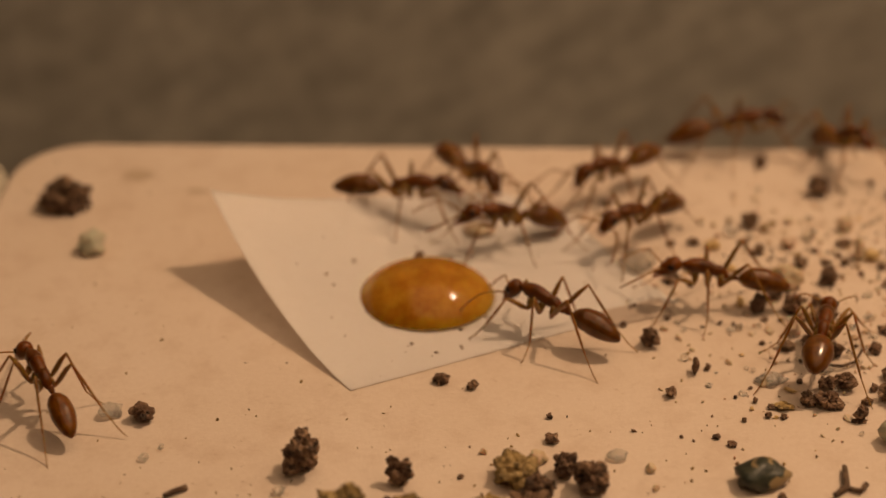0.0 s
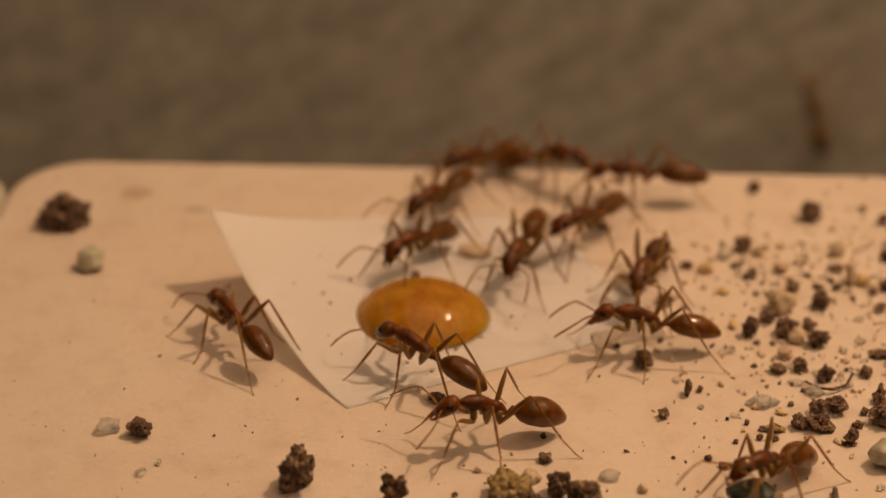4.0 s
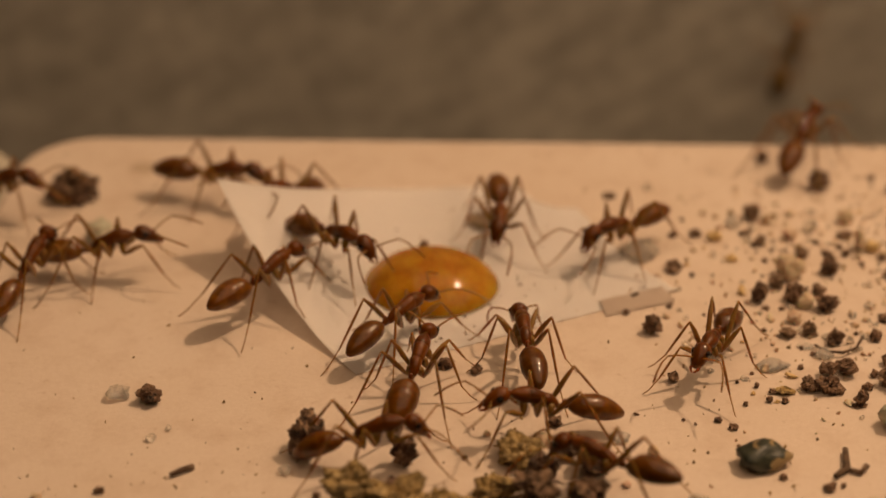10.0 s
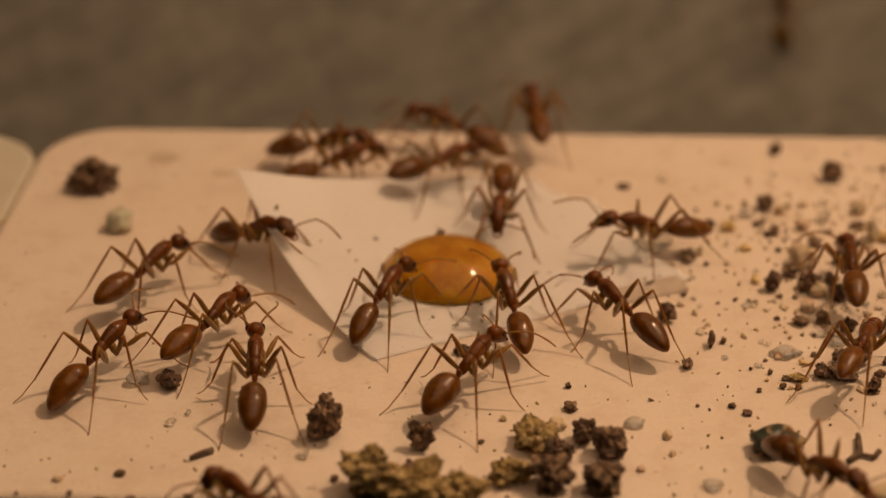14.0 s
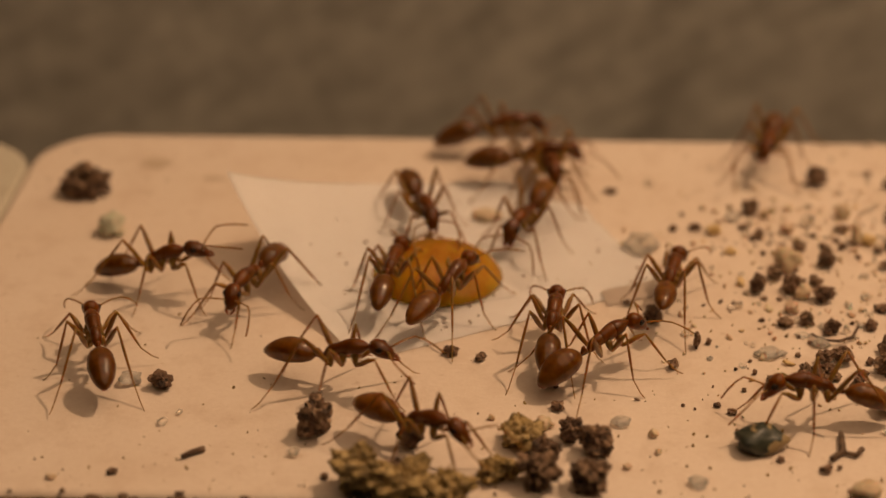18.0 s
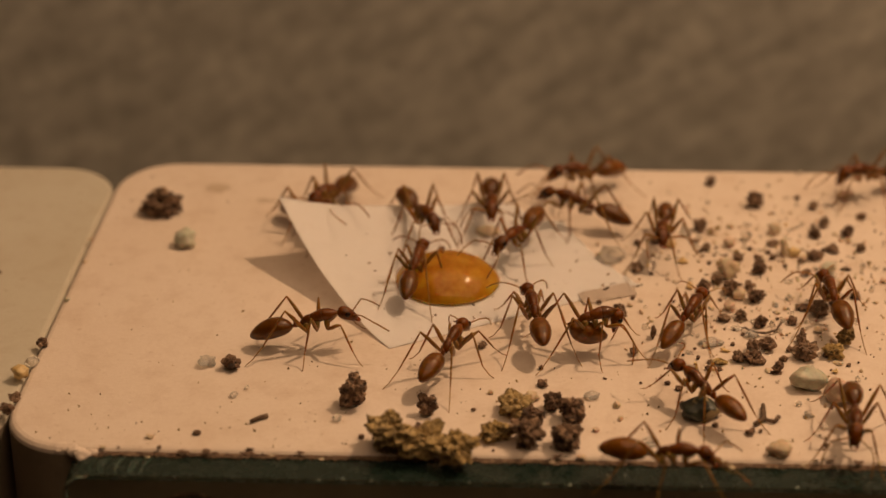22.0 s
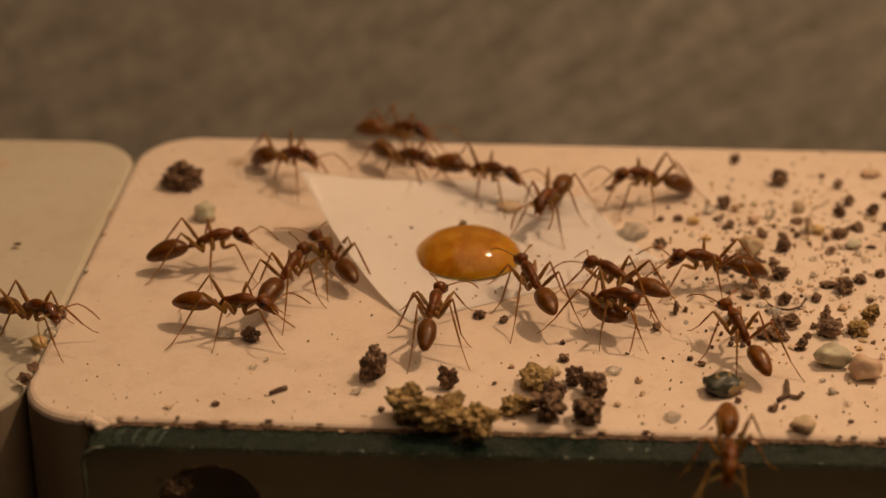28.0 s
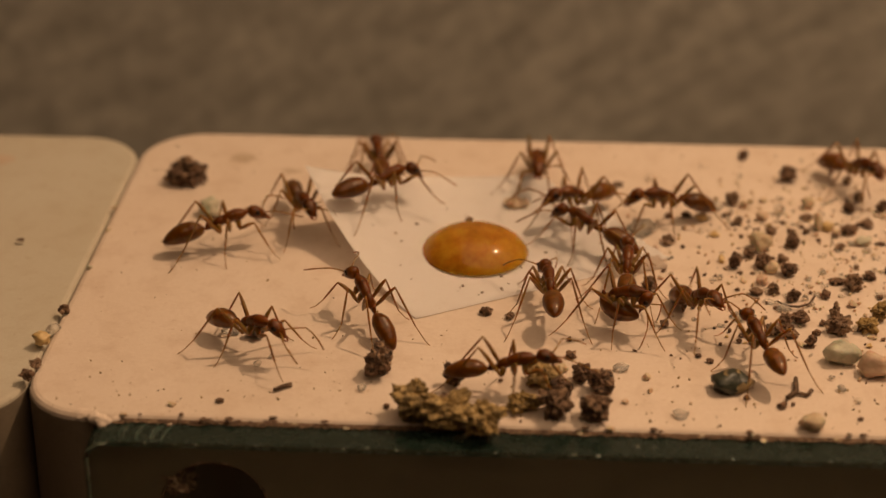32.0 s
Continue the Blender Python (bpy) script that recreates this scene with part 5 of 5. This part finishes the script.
        [(0, -70.0, -8.8, 0, 5), (6.3, -66.0, -8.8, 0, 5), (7.5, -27.3, -8.0, -11, 10), (8, -25.7, -6.3, -25, 18), (9, -16.3, -5.6, 46, 6), (10, -10.5, -3.6, 50, 7), (11, -11.7, -5.4, 53, 10), (12, -8.8, -7.2, 49, 7), (13, -10.4, -7.7, 52, 3), (14, -14.2, -10.1, 60, 5), (17, -7.1, -17.4, -49, 15), (18, -0.8, -21.1, -35, 9), (19, 5.8, -23.0, -12, 2), (20, 9.2, -25.6, -24, 0), (21, 12.3, -27.2, -15, 3), (22, 15.7, -28.2, -12, 6), (23, 18.6, -28.1, -19, 4), (24, 18.5, -27.5, -11, 7), (25, 19.0, -28.8, -18, 4), (27.5, 17.9, -27.3, -87, 4), (28, 18.1, -30.5, -91, -2), (28.4, 19.4, -26.6, -69, 9), (29, 25.0, -24.1, -3, 9), (30.5, 58.0, -23.8, 0, 5)],
        [(0, -70.0, -11.0, 0, 5), (7.2, -66.0, -11.0, 0, 5), (8.4, -26.1, -10.2, -15, 15), (9, -23.6, -8.9, -19, 24), (10, -25.6, -2.3, 72, 15), (11, -14.7, -0.1, -105, 5), (12, -14.2, 2.2, -66, 11), (13, -13.5, 0.8, 95, -9), (14, -13.7, 0.5, 95, -9), (15.5, -14.2, 7.3, 97, -2), (16.5, -16.5, 19.0, 234, 18), (17, -29.3, 16.1, 233, 6), (18.5, -66.0, 17.1, 180, 5)],
        [(0, -70.0, -8.3, 0, 5), (9.3, -66.0, -8.3, 0, 5), (10.5, -27.5, -7.5, -15, 12), (11, -24.7, -12.1, -34, 11), (12, -9.7, -22.2, -9, 15), (13, -11.4, -13.2, 90, -5), (14, -11.2, -15.4, 94, 10), (17, -12.6, -18.7, 89, 10), (18, -20.6, -12.3, 107, 3), (18.6, -21.6, -3.3, 53, 6), (18.8, -21.0, -2.8, 29, 11), (19, -18.4, -3.1, 35, 2), (20, -14.4, -5.7, 5, 9), (21, -12.8, -8.4, -7, 7), (22, -10.6, -11.1, 1, 11), (23, -10.8, -11.9, 39, 3), (24, -14.4, -12.5, -16, 13), (25, -13.4, -13.9, -5, 12), (28, -21.2, -3.3, 12, 8), (29, -20.1, -3.9, 0, 8), (30, -21.0, -3.2, 22, 8), (31, -21.7, -3.1, 28, 5), (32, -20.6, -0.8, 18, 8)],
        [(0, -70.0, -14.9, 0, 5), (11.4, -66.0, -14.9, 0, 5), (12.6, -26.9, -14.4, -9, 18), (13, -22.7, -16.1, 53, -4), (14, -20.3, -13.9, 55, 14), (14.6, -22.4, -14.4, 63, 10), (15.4, -27.0, -13.1, 133, 5), (16.9, -66.0, -13.7, 180, 5)],
        [(0, 62.0, -23.1, 180, 5), (5.8, 58.0, -23.1, 180, 5), (7, 25.0, -23.1, 202, 21), (8, 24.1, -23.5, 216, 23), (9, 16.3, -23.3, 193, 16), (10, 9.5, -22.6, 145, -5), (11, 6.0, -25.7, 196, 19), (12, 2.7, -26.0, 211, 25), (13, -4.1, -28.2, 218, 26), (14, -10.5, -28.2, 137, -4), (14.5, -14.2, -21.4, 125, 19), (16, -27.4, -12.5, 142, 2), (17.5, -66.0, -13.1, 180, 5)],
        [(0, 62.0, 20.5, 180, 5), (8.3, 58.0, 20.5, 180, 5), (9.5, 26.8, 19.7, 88, 2), (10, 25.3, 17.9, 67, 7), (10.6, 22.7, 15.8, 246, 6), (11, 18.7, 12.1, 227, 8), (12, 16.6, 10.2, 236, 10), (13, 19.3, 7.0, 292, 7), (14, 25.0, -2.2, 447, -4), (17, 20.8, 15.5, 613, 2), (18, 22.9, 16.6, 619, 5), (19, 26.5, 14.1, 652, 16), (20.5, 58.0, 14.0, 720, 5)],
        [(0, 62.0, 19.2, 180, 5), (11.3, 58.0, 19.2, 180, 5), (12.5, 24.8, 18.7, 208, 0), (13, 14.1, 18.4, 214, 1), (13.5, 6.5, 17.8, 210, 9), (14, -1.0, 17.1, 155, 7), (17, -4.1, 14.9, -5, 2), (18, 3.6, 17.7, -2, 8), (19, 4.1, 19.5, -11, 9), (20, 0.2, 16.4, -6, 1), (21, -10.3, 16.5, -121, 10), (22, -10.7, 10.8, -113, 9), (23, -9.4, 10.2, -83, 10), (24, -8.9, 10.0, -89, 10), (25, -9.1, 9.2, -83, 13), (28, -16.4, 12.4, -41, 14), (28.4, -19.5, 8.3, -71, 6), (28.7, -22.2, 6.1, -65, 6), (29, -22.9, 4.2, -61, 1), (29.5, -27.8, -2.4, -116, 3), (30, -33.7, -22.3, -91, 7), (31.5, -66.0, -22.2, -180, 5)],
        [(0, 62.0, 17.8, 180, 5), (12.3, 58.0, 17.8, 180, 5), (13.5, 13.4, 17.3, 213, 11), (14, 5.2, 19.8, 95, -1), (17, 7.3, 12.9, 264, 9), (18, 7.0, 12.0, 280, 12), (19, 13.5, 8.6, 320, 5), (20, 18.4, 10.2, 304, 7), (21, 21.6, 6.4, 464, -2), (22, 30.0, -5.3, 456, -2), (23, 30.2, -7.3, 280, 3), (24.5, 58.0, -7.9, 360, 5)],
        [(0, 62.0, 0.9, 180, 5), (18.1, 58.0, 0.9, 180, 5), (19.3, 28.9, 1.6, 212, 15), (20, 20.9, 3.8, 309, 14), (20.5, 17.6, 10.9, 301, 17), (21, 11.7, 14.5, 322, 11), (22, 11.0, 15.2, 212, 11), (23, 6.7, 17.1, 308, 4), (24, 5.1, 16.1, 323, 6), (25, 7.1, 14.6, 480, 0), (28, -7.2, 17.9, 322, 15), (28.5, -0.5, 19.3, 342, 9), (29, 9.4, 17.7, 344, 10), (30, 16.6, 18.4, 304, 14), (31, 17.1, 18.0, 312, 15), (32, 31.4, 12.0, 301, 17)],
        [(0, 62.0, 16.4, 180, 5), (20.8, 58.0, 16.4, 180, 5), (22, 36.0, 16.0, 209, 10), (23, 20.9, 17.5, 290, 5), (24, 29.6, 14.0, 190, 13), (25, 14.2, 17.5, 192, 9), (28, 14.5, 9.8, 203, 15), (29, 14.1, 7.1, 180, 6), (30, 15.3, 4.5, 223, 7), (31, 15.0, 4.1, 210, 6), (32, 15.1, 5.4, 198, 10)],
        [(0, 62.0, -28.1, 180, 5), (18.3, 58.0, -28.1, 180, 5), (19.5, 28.4, -29.0, 215, 18), (20, 25.3, -27.7, 210, 15), (21, 23.0, -23.7, 139, 9), (22, 18.7, -19.4, 129, 7), (23, 21.6, -16.9, 105, 13), (24, 19.1, -15.3, 129, 11), (25, 20.2, -15.5, 109, 11), (28, 20.2, -15.1, 115, 17), (29, 20.0, -15.5, 121, 16), (30, 19.9, -14.6, 122, 18), (31, 20.4, -15.1, 115, 19), (32, 20.8, -16.4, 108, 5)],
        [(0, 62.0, -19.4, 180, 5), (17.8, 58.0, -19.4, 180, 5), (19, 25.0, -19.1, 234, 8), (20, 27.7, -19.2, 263, 6), (21, 28.1, -20.5, 262, 0), (22, 29.4, -22.7, 264, 1), (23, 28.2, -27.0, 256, 4), (24, 29.9, -25.7, 267, 21), (25, 29.3, -27.4, 252, 22), (26.5, 58.0, -26.8, 360, 5)],
        [(0, -70.0, -27.0, 0, 5), (22.2, -66.0, -27.0, 0, 5), (23.4, -26.8, -27.6, -10, 22), (24, -19.9, -24.9, 47, 4), (25, -14.7, -27.9, -42, 27), (28, -33.1, -14.5, -41, 18), (28.4, -24.8, -14.8, -29, 7), (29, -13.0, -16.9, -44, 4), (29.5, -11.4, -22.9, -68, 9), (30, -9.6, -24.8, -27, 5), (31, -4.0, -21.6, 7, 8), (32, 2.5, -21.1, -3, 11)],
        [(0, -70.0, 14.1, 0, 5), (23.2, -66.0, 14.1, 0, 5), (24.4, -41.4, 13.2, 6, 1), (25, -20.7, 14.0, -20, 9), (28, -6.3, 12.7, -46, 13), (28.4, -6.9, 13.1, -75, 13), (28.7, -8.3, 12.4, -83, 11), (29, -7.6, 11.6, -95, 7), (30, -7.6, 13.0, -251, -3), (31, -10.5, 10.6, -115, 15), (32, -9.0, 12.1, -260, -3)],
        [(0, -2.3, 26.3, -91, 30), (27.9, -2.4, 26.6, -91, 60), (28.25, -2.5, 22.4, -91, 35), (28.6, -2.6, 13.5, -130, 11), (29, -2.7, 11.4, -85, 10), (30, -2.8, 11.3, -261, -3), (31, -0.8, 11.5, -94, 11), (32, 4.5, 11.3, -88, 13)],
        [(0, -5.4, -0.5, -43, 11), (29, -11.6, -5.7, 116, -6), (29.5, -13.6, -4.9, -60, 16), (30, -9.3, -11.0, -46, 15), (31, -14.1, -6.2, -38, 20), (31.6, -13.9, -4.6, -48, 20), (32, -13.1, -3.0, -42, 21)],
    ]
    for n in range(1, len(paths)):
        ANTS.append(copy_thing(ANTS[0], mmpose(paths[n][0][1], paths[n][0][2], STAND)))
    for n, path in enumerate(paths):
        move_ant(ANTS[n], n, path, crouch=CROUCH.get(n, ((0, 0),)))
    # the ant that stops to groom, its gaster tucked under it
    tuck = [(0, 0), (17.8, 0), (18.3, -35), (18.8, -85), (19.3, -146), (32, -146)]
    groomer = next(c for c in ANTS[GROOMER].children if c.name.startswith("gaster"))
    groomer.scale = (1.08, 1.12, 1.12)
    walk(groomer, [(t, GASTER_JOINT @ pose(0, 0, 0, 0, a, 0)) for t, a in tuck])
    nod = mmpose(2.12, 0, 0.22)
    head = next(c for c in ANTS[GROOMER].children if c.name.startswith("head"))
    walk(head, [(t, nod @ pose(0, 0, 0, 0, a, 0) @ nod.inverted()) for t, a in ((0, 24), (18.3, 24), (18.9, 60), (19.5, 92), (22, 84), (24, 98), (26, 82), (28, 95), (30, 84), (32, 94))])
    climber = copy_thing(ANTS[0], mmpose(34, WALL_Y - STAND, -8, 90))
    climber.animation_data_clear()
    tagged(climber, "paler amber ant climbing the embossed wallpaper", "ant")
    for piece in climber.children_recursive:
        piece.animation_data_clear()
        if not piece.name.startswith("eye"):
            piece.material_slots[0].link = "OBJECT"
            piece.material_slots[0].material = LIMB
    move_ant(climber, 99, CLIMB, True)


motions()
